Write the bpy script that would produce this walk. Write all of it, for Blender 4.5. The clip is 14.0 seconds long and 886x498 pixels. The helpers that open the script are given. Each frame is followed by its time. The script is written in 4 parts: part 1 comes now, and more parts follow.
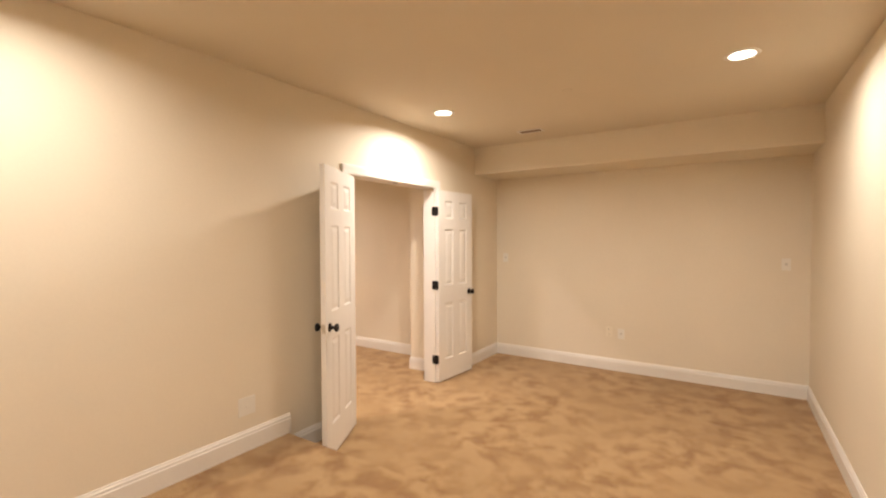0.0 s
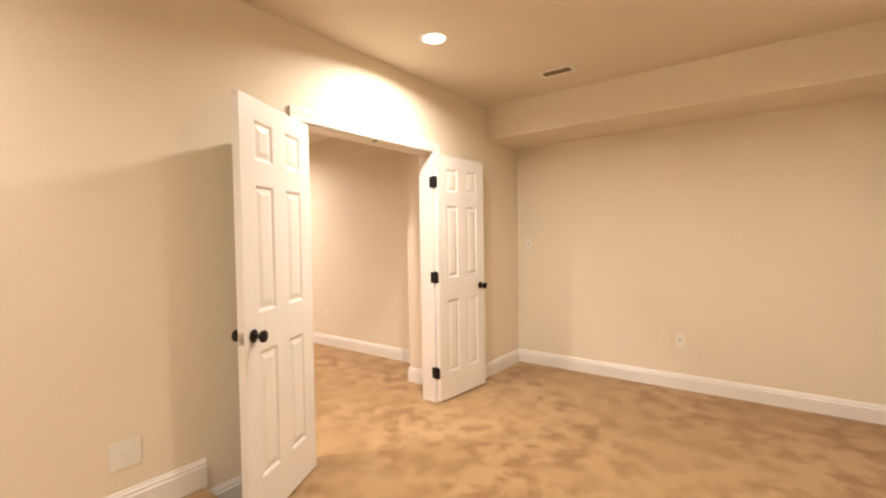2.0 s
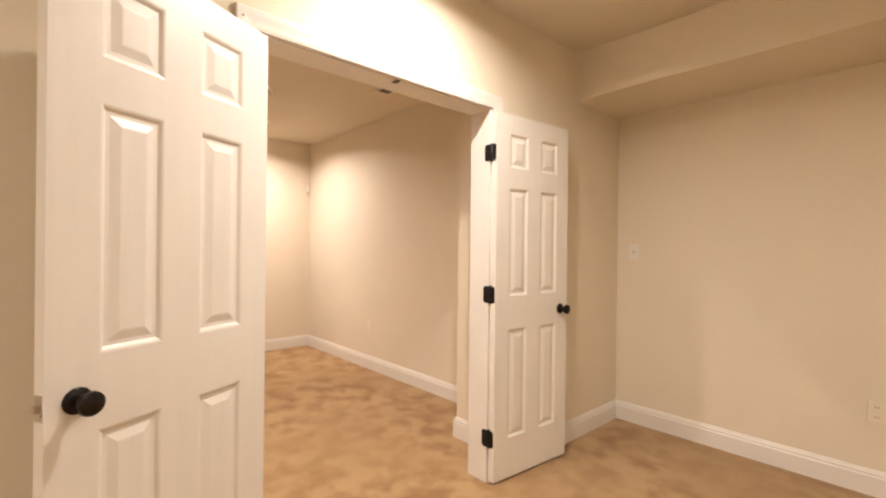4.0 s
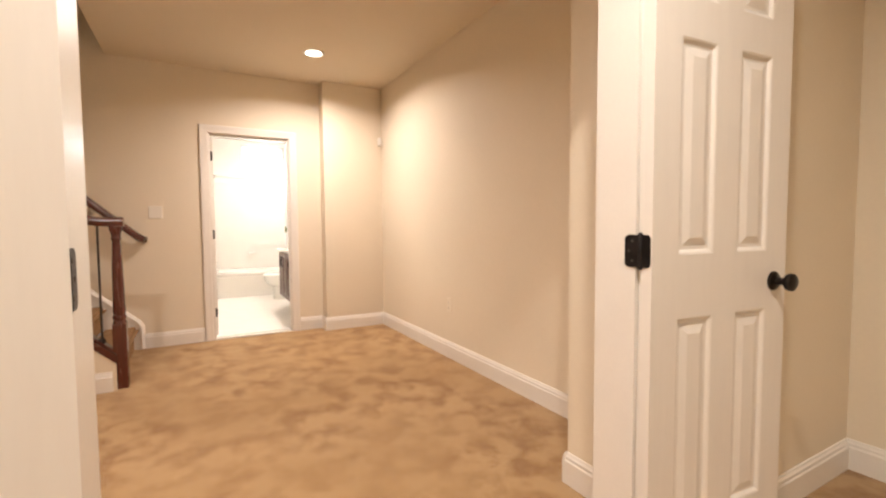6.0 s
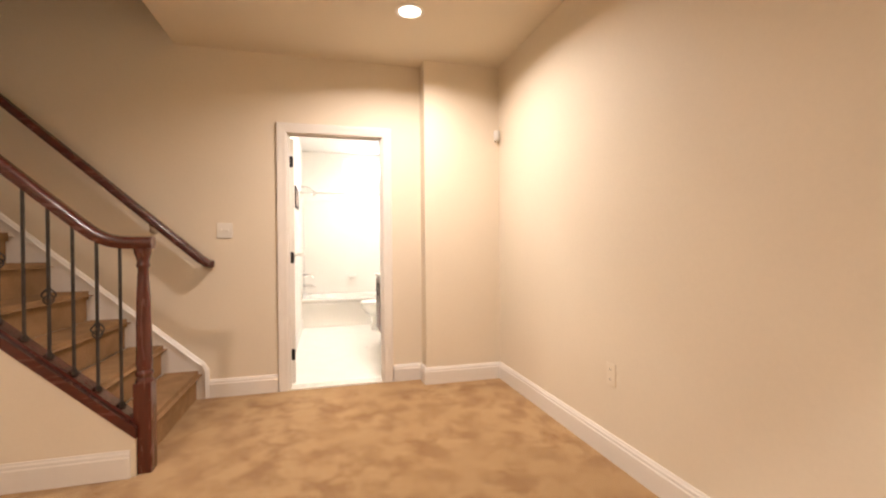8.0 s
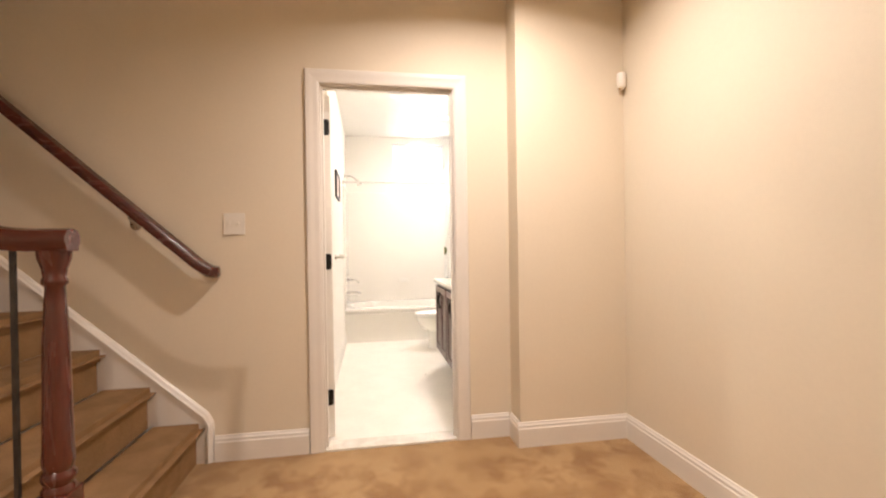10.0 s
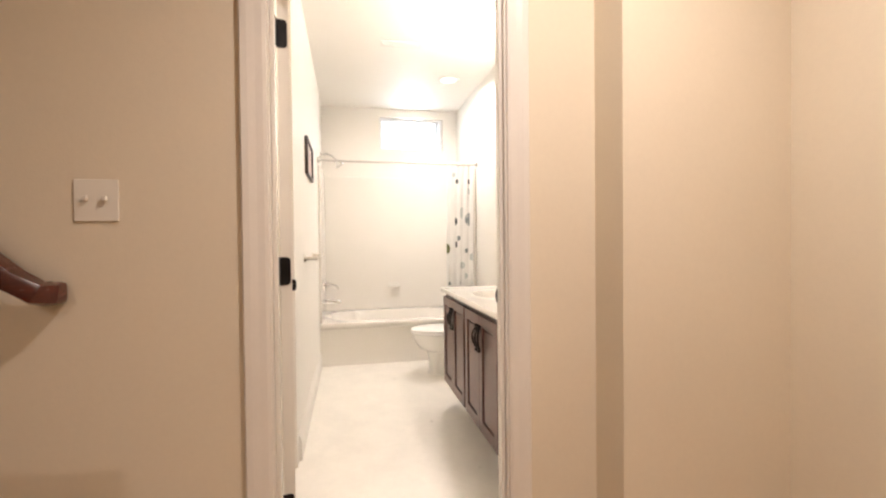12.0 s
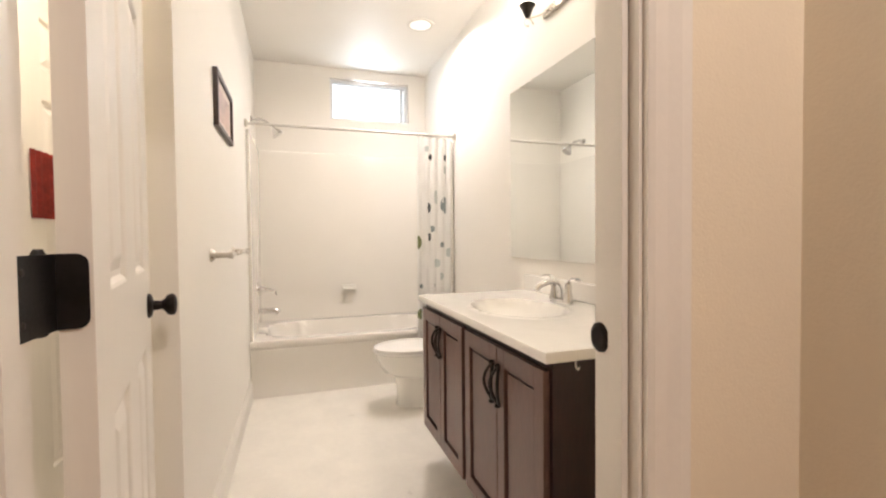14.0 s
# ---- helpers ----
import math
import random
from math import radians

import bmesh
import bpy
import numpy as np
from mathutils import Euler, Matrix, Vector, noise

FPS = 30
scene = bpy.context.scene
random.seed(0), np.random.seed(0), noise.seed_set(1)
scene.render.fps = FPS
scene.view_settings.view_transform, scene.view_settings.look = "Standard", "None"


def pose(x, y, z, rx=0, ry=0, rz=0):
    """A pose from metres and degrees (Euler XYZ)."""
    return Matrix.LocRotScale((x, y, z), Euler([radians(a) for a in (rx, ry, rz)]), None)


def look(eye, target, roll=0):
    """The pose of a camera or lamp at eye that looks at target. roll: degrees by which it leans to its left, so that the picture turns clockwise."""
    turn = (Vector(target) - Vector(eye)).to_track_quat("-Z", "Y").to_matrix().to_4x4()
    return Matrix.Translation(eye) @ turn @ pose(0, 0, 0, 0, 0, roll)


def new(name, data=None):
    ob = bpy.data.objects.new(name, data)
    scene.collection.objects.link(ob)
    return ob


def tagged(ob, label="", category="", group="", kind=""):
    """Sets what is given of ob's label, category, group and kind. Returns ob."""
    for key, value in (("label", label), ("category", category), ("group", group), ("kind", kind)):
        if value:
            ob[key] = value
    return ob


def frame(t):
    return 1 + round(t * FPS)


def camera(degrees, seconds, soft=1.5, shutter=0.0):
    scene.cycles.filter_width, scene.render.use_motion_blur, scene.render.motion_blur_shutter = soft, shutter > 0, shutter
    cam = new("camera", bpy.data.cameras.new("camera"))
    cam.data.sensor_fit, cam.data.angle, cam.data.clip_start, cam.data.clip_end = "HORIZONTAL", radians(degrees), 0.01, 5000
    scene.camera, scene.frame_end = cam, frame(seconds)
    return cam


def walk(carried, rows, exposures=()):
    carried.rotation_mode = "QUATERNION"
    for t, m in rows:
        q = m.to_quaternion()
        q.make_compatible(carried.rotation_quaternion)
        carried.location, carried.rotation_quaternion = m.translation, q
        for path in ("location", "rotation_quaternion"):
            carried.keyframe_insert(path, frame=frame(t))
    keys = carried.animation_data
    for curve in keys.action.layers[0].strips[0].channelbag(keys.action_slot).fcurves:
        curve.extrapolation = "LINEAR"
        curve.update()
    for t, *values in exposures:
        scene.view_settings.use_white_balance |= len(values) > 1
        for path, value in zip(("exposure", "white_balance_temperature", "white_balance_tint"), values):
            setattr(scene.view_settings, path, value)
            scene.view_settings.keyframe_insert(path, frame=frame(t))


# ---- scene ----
cam = camera(90.2, 14.0, 2.2)
PATH = [
    (0, (2.608, -3.843, 1.534), (1.516, -2.167, 1.484), -0.2),
    (0.5, (2.528, -3.579, 1.543), (1.43, -1.907, 1.53), -1.7),
    (1, (2.419, -3.332, 1.539), (1.295, -1.678, 1.537), -1.5),
    (1.5, (2.328, -3.085, 1.475), (1.182, -1.446, 1.448), -0.4),
    (2, (2.238, -2.835, 1.369), (1.033, -1.24, 1.313), -0.9),
    (4.5, (1.461, -1.576, 1.232), (-0.095, -0.319, 1.237), 0.2),
    (5, (1.274, -1.374, 1.135), (-0.348, -0.203, 1.12), -0.9),
    (5.5, (1.04, -1.215, 1.107), (-0.643, -0.137, 1.024), -0.4),
    (6, (0.817, -1.076, 1.111), (-0.926, -0.102, 1.004), -0.4),
    (6.5, (0.538, -0.944, 1.133), (-1.278, -0.11, 1.058), -0.3),
    (7, (0.225, -0.811, 1.113), (-1.647, -0.109, 1.104), 0.4),
    (7.5, (-0.067, -0.73, 1.112), (-1.972, -0.121, 1.138), 0.2),
    (8, (-0.378, -0.676, 1.12), (-2.309, -0.155, 1.106), -0.5),
    (10.5, (-1.811, -0.709, 1.117), (-3.786, -0.393, 1.102), -1.0),
    (11, (-2.095, -0.728, 1.13), (-4.062, -0.375, 1.067), -1.4),
    (11.5, (-2.367, -0.708, 1.134), (-4.331, -0.335, 1.07), -0.4),
    (12, (-2.633, -0.722, 1.126), (-4.589, -0.303, 1.094), -0.6),
    (12.5, (-2.885, -0.728, 1.126), (-4.829, -0.261, 1.121), 0.1),
    (13, (-3.14, -0.703, 1.102), (-5.069, -0.174, 1.088), -0.1),
    (13.5, (-3.324, -0.685, 1.099), (-5.237, -0.101, 1.078), -0.4),
    (14, (-3.519, -0.666, 1.096), (-5.417, -0.040, 1.043), -0.6),
]
walk(cam, [(t, look(eye, target, roll)) for t, eye, target, roll in PATH],
     [(0.0, 0.03), (0.5, 0.16), (2.0, 0.28), (4.5, -0.08), (6.0, -0.04), (8.0, 0.0), (10.5, -0.3), (12.0, -0.51), (13.0, -0.59), (14.0, -0.81)])

# ---- world, lamps, exposure ----
CEIL = 2.617
WARM, WARM_HALL = (1.0, 0.905, 0.82), (1.0, 0.86, 0.79)
CAN_W, HALL_W, HALL_W2 = 32.0, 38.0, 39.0
BATH_W, SCONCE_W, WINDOW_W, NOOK_FILL_W = 31.0, 47.0, 8.0, 34.0
scene.view_settings.exposure = 0.0

world = bpy.data.worlds.new("world")
scene.world = world
world.use_nodes = True
wn = world.node_tree.nodes
sky = wn.new("ShaderNodeTexSky")
sky.sky_type, sky.sun_disc = "NISHITA", False
sky.sun_elevation, sky.sun_rotation = radians(40), radians(200)
world.node_tree.links.new(sky.outputs["Color"], wn["Background"].inputs["Color"])
wn["Background"].inputs["Strength"].default_value = 0.1


def area_lamp(name, at, size, watts, colour, spread=180, m=None, size_y=None):
    d = bpy.data.lights.new(name, "AREA")
    d.shape, d.size, d.energy, d.color, d.spread = "DISK", size, watts, colour, radians(spread)
    if size_y:
        d.shape, d.size_y = "RECTANGLE", size_y
    ob = new(name, d)
    ob.matrix_world = m if m else pose(*at)
    return tagged(ob, kind="structure")


# (x, y) of the recessed cans: the big room, then the hall
# The last two room cans are unseen, added to even out the light.
CANS_ROOM = [(0.514, -0.614), (2.654, -0.650), (0.60, -3.35), (2.654, -3.35), (1.6, -5.0)]
CANS_HALL = [(-3.155, -0.132), (-0.65, -1.85)]
for cx, cy in CANS_ROOM:
    area_lamp("can_lamp", (cx, cy, CEIL - 0.010), 0.10, CAN_W * (0.56 if cy < -3 else 0.68 if cx > 2 else 1.0), WARM, 162)
for (cx, cy), watts in zip(CANS_HALL, (HALL_W, HALL_W2)):
    area_lamp("can_lamp", (cx, cy, CEIL - 0.010), 0.10, watts, WARM_HALL, 156)
area_lamp("bath_lamp", (-6.57, 0.19, 2.585), 0.16, BATH_W, (1.0, 0.905, 0.875), 160)
# Unseen lamp, added to brighten the nook behind the bathroom door.
area_lamp("nook_fill_lamp", (-5.05, -1.36, 2.585), 0.12, NOOK_FILL_W, (1.0, 0.88, 0.75), 170)
area_lamp("window_daylight", (0, 0, 0), 0.62, WINDOW_W, (0.78, 0.88, 1.0), 170, pose(-7.575, -0.015, 2.335, 0, -90, 0), 0.26)

# ---- materials ----


def material(name, colour, rough=0.6, metal=0.0, spots=0.0, spot_scale=3.0, grain=0.0, grain_scale=200.0, bump=0.0, bump_scale=300.0, coat=0.0, second=None, stretch=None, spec=0.5):
    """A surface: base colour varied at two scales, fine relief, gloss that varies a little."""
    m = bpy.data.materials.new(name)
    m.use_nodes = True
    nt = m.node_tree
    n, l = nt.nodes, nt.links
    b = n["Principled BSDF"]
    b.inputs["Roughness"].default_value, b.inputs["Metallic"].default_value = rough, metal
    b.inputs["Specular IOR Level"].default_value = spec
    b.inputs["Coat Weight"].default_value = coat
    b.inputs["Coat Roughness"].default_value = 0.15
    tc = n.new("ShaderNodeTexCoord")
    src = tc.outputs["Object"]
    if stretch:
        mp = n.new("ShaderNodeMapping")
        mp.inputs["Scale"].default_value = stretch
        l.new(src, mp.inputs["Vector"])
        src = mp.outputs["Vector"]

    def noise_tex(scale, detail=4.0, distort=0.0):
        t = n.new("ShaderNodeTexNoise")
        t.inputs["Scale"].default_value, t.inputs["Detail"].default_value, t.inputs["Distortion"].default_value = scale, detail, distort
        l.new(src, t.inputs["Vector"])
        return t

    def shift(col, k):
        return tuple(min(1.0, c * k) for c in col)

    big = noise_tex(spot_scale, 5.0, 0.4)
    ramp = n.new("ShaderNodeValToRGB")
    ramp.color_ramp.elements[0].position, ramp.color_ramp.elements[1].position = 0.35, 0.65
    ramp.color_ramp.elements[0].color = (*(second if second else shift(colour, 1 - spots)), 1)
    ramp.color_ramp.elements[1].color = (*(colour if second else shift(colour, 1 + spots)), 1)
    l.new(big.outputs["Fac"], ramp.inputs["Fac"])
    out = ramp.outputs["Color"]
    fine = noise_tex(grain_scale, 3.0)
    if grain:
        mix = n.new("ShaderNodeMix")
        mix.data_type, mix.blend_type = "RGBA", "MULTIPLY"
        mix.inputs["Factor"].default_value = 1.0
        r2 = n.new("ShaderNodeValToRGB")
        r2.color_ramp.elements[0].position, r2.color_ramp.elements[1].position = 0.3, 0.7
        r2.color_ramp.elements[0].color = (1 - grain, 1 - grain, 1 - grain, 1)
        r2.color_ramp.elements[1].color = (1, 1, 1, 1)
        l.new(fine.outputs["Fac"], r2.inputs["Fac"])
        l.new(out, mix.inputs["A"])
        l.new(r2.outputs["Color"], mix.inputs["B"])
        out = mix.outputs["Result"]
    l.new(out, b.inputs["Base Color"])
    rr = n.new("ShaderNodeMapRange")
    rr.inputs["To Min"].default_value, rr.inputs["To Max"].default_value = max(0, rough - 0.06), min(1, rough + 0.06)
    l.new(big.outputs["Fac"], rr.inputs["Value"])
    l.new(rr.outputs["Result"], b.inputs["Roughness"])
    if bump:
        bt = noise_tex(bump_scale, 4.0)
        bp = n.new("ShaderNodeBump")
        bp.inputs["Strength"].default_value, bp.inputs["Distance"].default_value = 1.0, bump
        l.new(bt.outputs["Fac"], bp.inputs["Height"])
        l.new(bp.outputs["Normal"], b.inputs["Normal"])
    return m


def glow(name, colour, strength):
    m = bpy.data.materials.new(name)
    m.use_nodes = True
    b = m.node_tree.nodes["Principled BSDF"]
    b.inputs["Base Color"].default_value = (*colour, 1)
    b.inputs["Emission Color"].default_value = (*colour, 1)
    b.inputs["Emission Strength"].default_value = strength
    return m


def carpet_material():
    """Cut-pile carpet: patches where the pile lies one way or the other, and the fine tufts."""
    m = material("carpet", (0.47, 0.285, 0.13), rough=0.95, grain=0.28, grain_scale=260.0, spec=0.1)
    nt = m.node_tree
    n, l = nt.nodes, nt.links
    b = n["Principled BSDF"]
    tc = next(x for x in n if x.type == "TEX_COORD")
    warp = n.new("ShaderNodeTexNoise")
    warp.inputs["Scale"].default_value, warp.inputs["Detail"].default_value = 8.0, 3.0
    l.new(tc.outputs["Object"], warp.inputs["Vector"])
    add = n.new("ShaderNodeVectorMath")
    add.operation = "MULTIPLY_ADD"
    add.inputs[1].default_value = (0.10, 0.10, 0.0)
    l.new(warp.outputs["Color"], add.inputs[0])
    l.new(tc.outputs["Object"], add.inputs[2])
    pile = n.new("ShaderNodeTexNoise")
    pile.inputs["Scale"].default_value, pile.inputs["Detail"].default_value, pile.inputs["Roughness"].default_value = 5.9, 6.0, 0.54
    l.new(add.outputs["Vector"], pile.inputs["Vector"])
    ramp = n.new("ShaderNodeValToRGB")
    e = ramp.color_ramp.elements
    e[0].position, e[0].color = 0.39, (0.350, 0.188, 0.074, 1)
    e[1].position, e[1].color = 0.56, (0.525, 0.335, 0.158, 1)
    mid = ramp.color_ramp.elements.new(0.475)
    mid.color = (0.43, 0.253, 0.107, 1)
    l.new(pile.outputs["Fac"], ramp.inputs["Fac"])
    mix = next(x for x in n if x.type == "MIX")
    # broad areas where the pile lies evenly
    broad = n.new("ShaderNodeTexNoise")
    broad.inputs["Scale"].default_value, broad.inputs["Detail"].default_value = 1.3, 2.0
    l.new(tc.outputs["Object"], broad.inputs["Vector"])
    how = n.new("ShaderNodeMapRange")
    how.inputs["From Min"].default_value, how.inputs["From Max"].default_value = 0.42, 0.58
    how.inputs["To Min"].default_value, how.inputs["To Max"].default_value = 0.38, 1.0
    l.new(broad.outputs["Fac"], how.inputs["Value"])
    even = n.new("ShaderNodeMix")
    even.data_type = "RGBA"
    ins = [i for i in even.inputs if i.type == "RGBA"]
    ins[0].default_value = (0.47, 0.290, 0.128, 1)
    l.new(how.outputs["Result"], even.inputs[0])
    l.new(ramp.outputs["Color"], ins[1])
    l.new([o for o in even.outputs if o.type == "RGBA"][0], mix.inputs["A"])
    tuft = n.new("ShaderNodeTexNoise")
    tuft.inputs["Scale"].default_value, tuft.inputs["Detail"].default_value = 330.0, 2.0
    l.new(tc.outputs["Object"], tuft.inputs["Vector"])
    b1 = n.new("ShaderNodeBump")
    b1.inputs["Distance"].default_value = 0.004
    l.new(tuft.outputs["Fac"], b1.inputs["Height"])
    b2 = n.new("ShaderNodeBump")
    b2.inputs["Distance"].default_value = 0.004
    l.new(pile.outputs["Fac"], b2.inputs["Height"])
    l.new(b1.outputs["Normal"], b2.inputs["Normal"])
    l.new(b2.outputs["Normal"], b.inputs["Normal"])
    b.inputs["Sheen Weight"].default_value = 0.2
    b.inputs["Sheen Roughness"].default_value = 0.5
    return m


PAINT = material("beige_wall_paint", (0.775, 0.69, 0.55), 0.62, spots=0.015, spot_scale=1.4, grain=0.02, grain_scale=60, bump=0.0005, bump_scale=220, spec=0.3)
CEILING = material("ceiling_paint", (0.72, 0.64, 0.51), 0.85, spots=0.015, spot_scale=1.0, bump=0.0006, bump_scale=180, spec=0.2)
BATH_PAINT = material("pale_bathroom_paint", (0.86, 0.825, 0.76), 0.55, spots=0.012, spot_scale=1.5, bump=0.0004, bump_scale=220)
TRIM = material("white_trim_paint", (0.80, 0.76, 0.70), 0.32, spots=0.015, spot_scale=5, grain=0.02, grain_scale=90, bump=0.0002, bump_scale=120)
DOOR_PAINT = material("white_door_paint", (0.80, 0.76, 0.70), 0.40, spots=0.012, spot_scale=3, grain=0.012, grain_scale=14, bump=0.00012, bump_scale=22, stretch=(10, 10, 1))
BRONZE = material("oil_rubbed_bronze", (0.022, 0.016, 0.013), 0.38, 0.7, spots=0.3, spot_scale=30, grain=0.2, grain_scale=120)
BLACK = material("black_hinge_metal", (0.014, 0.012, 0.012), 0.42, 0.6, spots=0.3, spot_scale=30, bump=0.0002, bump_scale=150)
CARPET = carpet_material()
STAIR_CARPET = material("stair_carpet", (0.36, 0.216, 0.108), 0.95, spots=0.14, spot_scale=7, grain=0.28, grain_scale=260, bump=0.003, bump_scale=330, spec=0.1)
STAIN = material("dark_cherry_stained_wood", (0.105, 0.021, 0.012), 0.26, spots=0.3, spot_scale=5, grain=0.18, grain_scale=24, bump=0.0002, bump_scale=40, coat=0.5, second=(0.080, 0.016, 0.010), stretch=(8, 1, 8))
NEWEL = material("red_cherry_newel_wood", (0.110, 0.021, 0.012), 0.26, grain=0.18, grain_scale=24, bump=0.0002, bump_scale=40, coat=0.5, second=(0.084, 0.016, 0.010), spot_scale=5, stretch=(8, 8, 1))
IRON = material("wrought_iron", (0.06, 0.052, 0.045), 0.5, 0.6, spots=0.25, spot_scale=25, bump=0.0004, bump_scale=120)
PLATE = material("white_plastic", (0.80, 0.76, 0.68), 0.35, spots=0.01)
OUTLET = material("almond_plastic", (0.80, 0.72, 0.58), 0.4, spots=0.01)
LOUVRE = material("brown_louvre_metal", (0.27, 0.195, 0.135), 0.5, 0.3, spots=0.1)
# Near-black for slots, the vents' inner shade and the window frame's shadow.
GAP = material("dark_slot_shade", (0.02, 0.018, 0.015), 0.7)
TILE_FLOOR = material("cream_floor_tile", (0.86, 0.82, 0.745), 0.3, spots=0.03, spot_scale=6, grain=0.03, grain_scale=30, bump=0.0002, bump_scale=60)
ACRYL = material("white_tub_acrylic", (0.87, 0.835, 0.77), 0.10, spots=0.01, spot_scale=2, coat=0.4)
CHINA = material("white_china", (0.86, 0.84, 0.78), 0.1, spots=0.008, coat=0.6)
SEAT = material("toilet_seat_plastic", (0.88, 0.86, 0.82), 0.2, spots=0.008)
CHROME = material("chrome", (0.68, 0.67, 0.66), 0.12, 1.0, spots=0.03, spot_scale=20)
NICKEL = material("brushed_nickel", (0.62, 0.58, 0.52), 0.28, 1.0, spots=0.05, spot_scale=20, grain=0.08, grain_scale=80)
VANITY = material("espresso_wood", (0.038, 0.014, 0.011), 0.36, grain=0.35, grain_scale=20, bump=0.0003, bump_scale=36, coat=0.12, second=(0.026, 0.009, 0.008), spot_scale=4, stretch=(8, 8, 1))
# Door copy of the espresso wood, lightened to carry its glossy reflection.
VANITY_SHEEN = material("espresso_door_sheen", (0.145, 0.072, 0.055), 0.40, grain=0.3, grain_scale=20, bump=0.0003, bump_scale=36, coat=0.2, second=(0.120, 0.058, 0.044), spot_scale=4, stretch=(8, 8, 1))
SATIN = material("satin_rod_metal", (0.66, 0.63, 0.58), 0.5, 0.35, spots=0.03, spot_scale=12)
MARBLE = material("cultured_marble", (0.92, 0.895, 0.84), 0.16, spots=0.03, spot_scale=5, grain=0.02, grain_scale=20, coat=0.5)
FABRIC = material("white_curtain_fabric", (0.88, 0.87, 0.84), 0.85, spots=0.02, spot_scale=8, grain=0.06, grain_scale=400, bump=0.0004, bump_scale=500)
DOT_BLUE = material("slate_print", (0.24, 0.28, 0.28), 0.85, spots=0.1)
DOT_GREEN = material("olive_print", (0.16, 0.18, 0.07), 0.85, spots=0.1)
DOT_PALE = material("pale_grey_print", (0.52, 0.56, 0.54), 0.85, spots=0.1)
DOT_DARK = material("dark_print", (0.05, 0.06, 0.06), 0.85, spots=0.1)
FRAME_WOOD = material("dark_picture_frame", (0.05, 0.028, 0.02), 0.4, grain=0.3, grain_scale=40, spots=0.2, spot_scale=10)
PRINT = material("picture_print", (0.62, 0.46, 0.38), 0.5, second=(0.42, 0.30, 0.26), spot_scale=9)
MATBOARD = material("picture_mat", (0.72, 0.62, 0.55), 0.8, spots=0.02)
RED = material("red_cloth", (0.45, 0.05, 0.035), 0.8, grain=0.3, grain_scale=80, second=(0.30, 0.035, 0.025), spot_scale=14, bump=0.001, bump_scale=120)
VINYL = material("white_vinyl", (0.82, 0.83, 0.84), 0.35, spots=0.01)
THRESH = material("pale_marble_threshold", (0.80, 0.76, 0.68), 0.22, second=(0.68, 0.62, 0.54), spot_scale=14, grain=0.05, grain_scale=60)
CAN_GLOW = glow("lit_can_diffuser", (1.0, 0.93, 0.80), 6.0)
DIM_GLOW = glow("dim_ceiling_diffuser", (1.0, 0.95, 0.86), 1.6)
SHADE_GLOW = glow("lit_glass_shade", (1.0, 0.95, 0.86), 9.0)
SKY_GLOW = glow("overcast_sky_backdrop", (0.90, 0.95, 1.0), 5.0)
MIRROR = bpy.data.materials.new("mirror")
MIRROR.use_nodes = True
MIRROR.node_tree.nodes["Principled BSDF"].inputs["Metallic"].default_value = 1.0
MIRROR.node_tree.nodes["Principled BSDF"].inputs["Roughness"].default_value = 0.02
MIRROR.node_tree.nodes["Principled BSDF"].inputs["Base Color"].default_value = (0.86, 0.88, 0.86, 1)
GLASS = bpy.data.materials.new("window_glass")
GLASS.use_nodes = True
GLASS.node_tree.nodes["Principled BSDF"].inputs["Transmission Weight"].default_value = 1.0
GLASS.node_tree.nodes["Principled BSDF"].inputs["Roughness"].default_value = 0.02
GLASS.node_tree.nodes["Principled BSDF"].inputs["IOR"].default_value = 1.45

# ---- mesh helpers ----


def finish(name, bm, mat, parent=None, label="", smooth=False, kind=""):
    me = bpy.data.meshes.new(name)
    bmesh.ops.recalc_face_normals(bm, faces=bm.faces)
    bm.to_mesh(me)
    bm.free()
    me.materials.append(mat)
    if smooth:
        for p in me.polygons:
            p.use_smooth = True
        me.set_sharp_from_angle(angle=radians(38))
    ob = new(name, me)
    if parent:
        ob.parent = parent
    return tagged(ob, label, kind=kind)


def part(name, bm, mat, parent, label="", smooth=False):
    return finish(name, bm, mat, parent, label, smooth)


def thing(name, at, label, category, group="", rz=0.0):
    ob = new(name)
    ob.empty_display_size = 0.05
    ob.matrix_basis = pose(*at, 0, 0, rz)
    return tagged(ob, label, category, group)


def box(bm, x0, x1, y0, y1, z0, z1, bevel=0.0, segments=2):
    made = bmesh.ops.create_cube(bm, size=1.0)["verts"]
    for v in made:
        v.co = Vector(((x0 + x1) / 2 + v.co.x * (x1 - x0), (y0 + y1) / 2 + v.co.y * (y1 - y0), (z0 + z1) / 2 + v.co.z * (z1 - z0)))
    if bevel:
        edges = {e for v in made for e in v.link_edges}
        bmesh.ops.bevel(bm, geom=list(edges), offset=bevel, segments=segments, affect="EDGES", profile=0.5)
    return bm


def boxes(*rows, bevel=0.0):
    bm = bmesh.new()
    for r in rows:
        box(bm, *r, bevel=bevel)
    return bm


def lathe(bm, profile, m=None, sides=24):
    """A turned solid round z from (radius, height) rows, closed at both ends."""
    m = m or Matrix()
    rings = []
    for r, z in profile:
        rings.append([bm.verts.new(m @ Vector((r * math.cos(a), r * math.sin(a), z))) for a in (2 * math.pi * i / sides for i in range(sides))])
    for a, b in zip(rings, rings[1:]):
        for i in range(sides):
            bm.faces.new((a[i], a[(i + 1) % sides], b[(i + 1) % sides], b[i]))
    bm.faces.new(rings[0][::-1])
    bm.faces.new(rings[-1])
    return bm


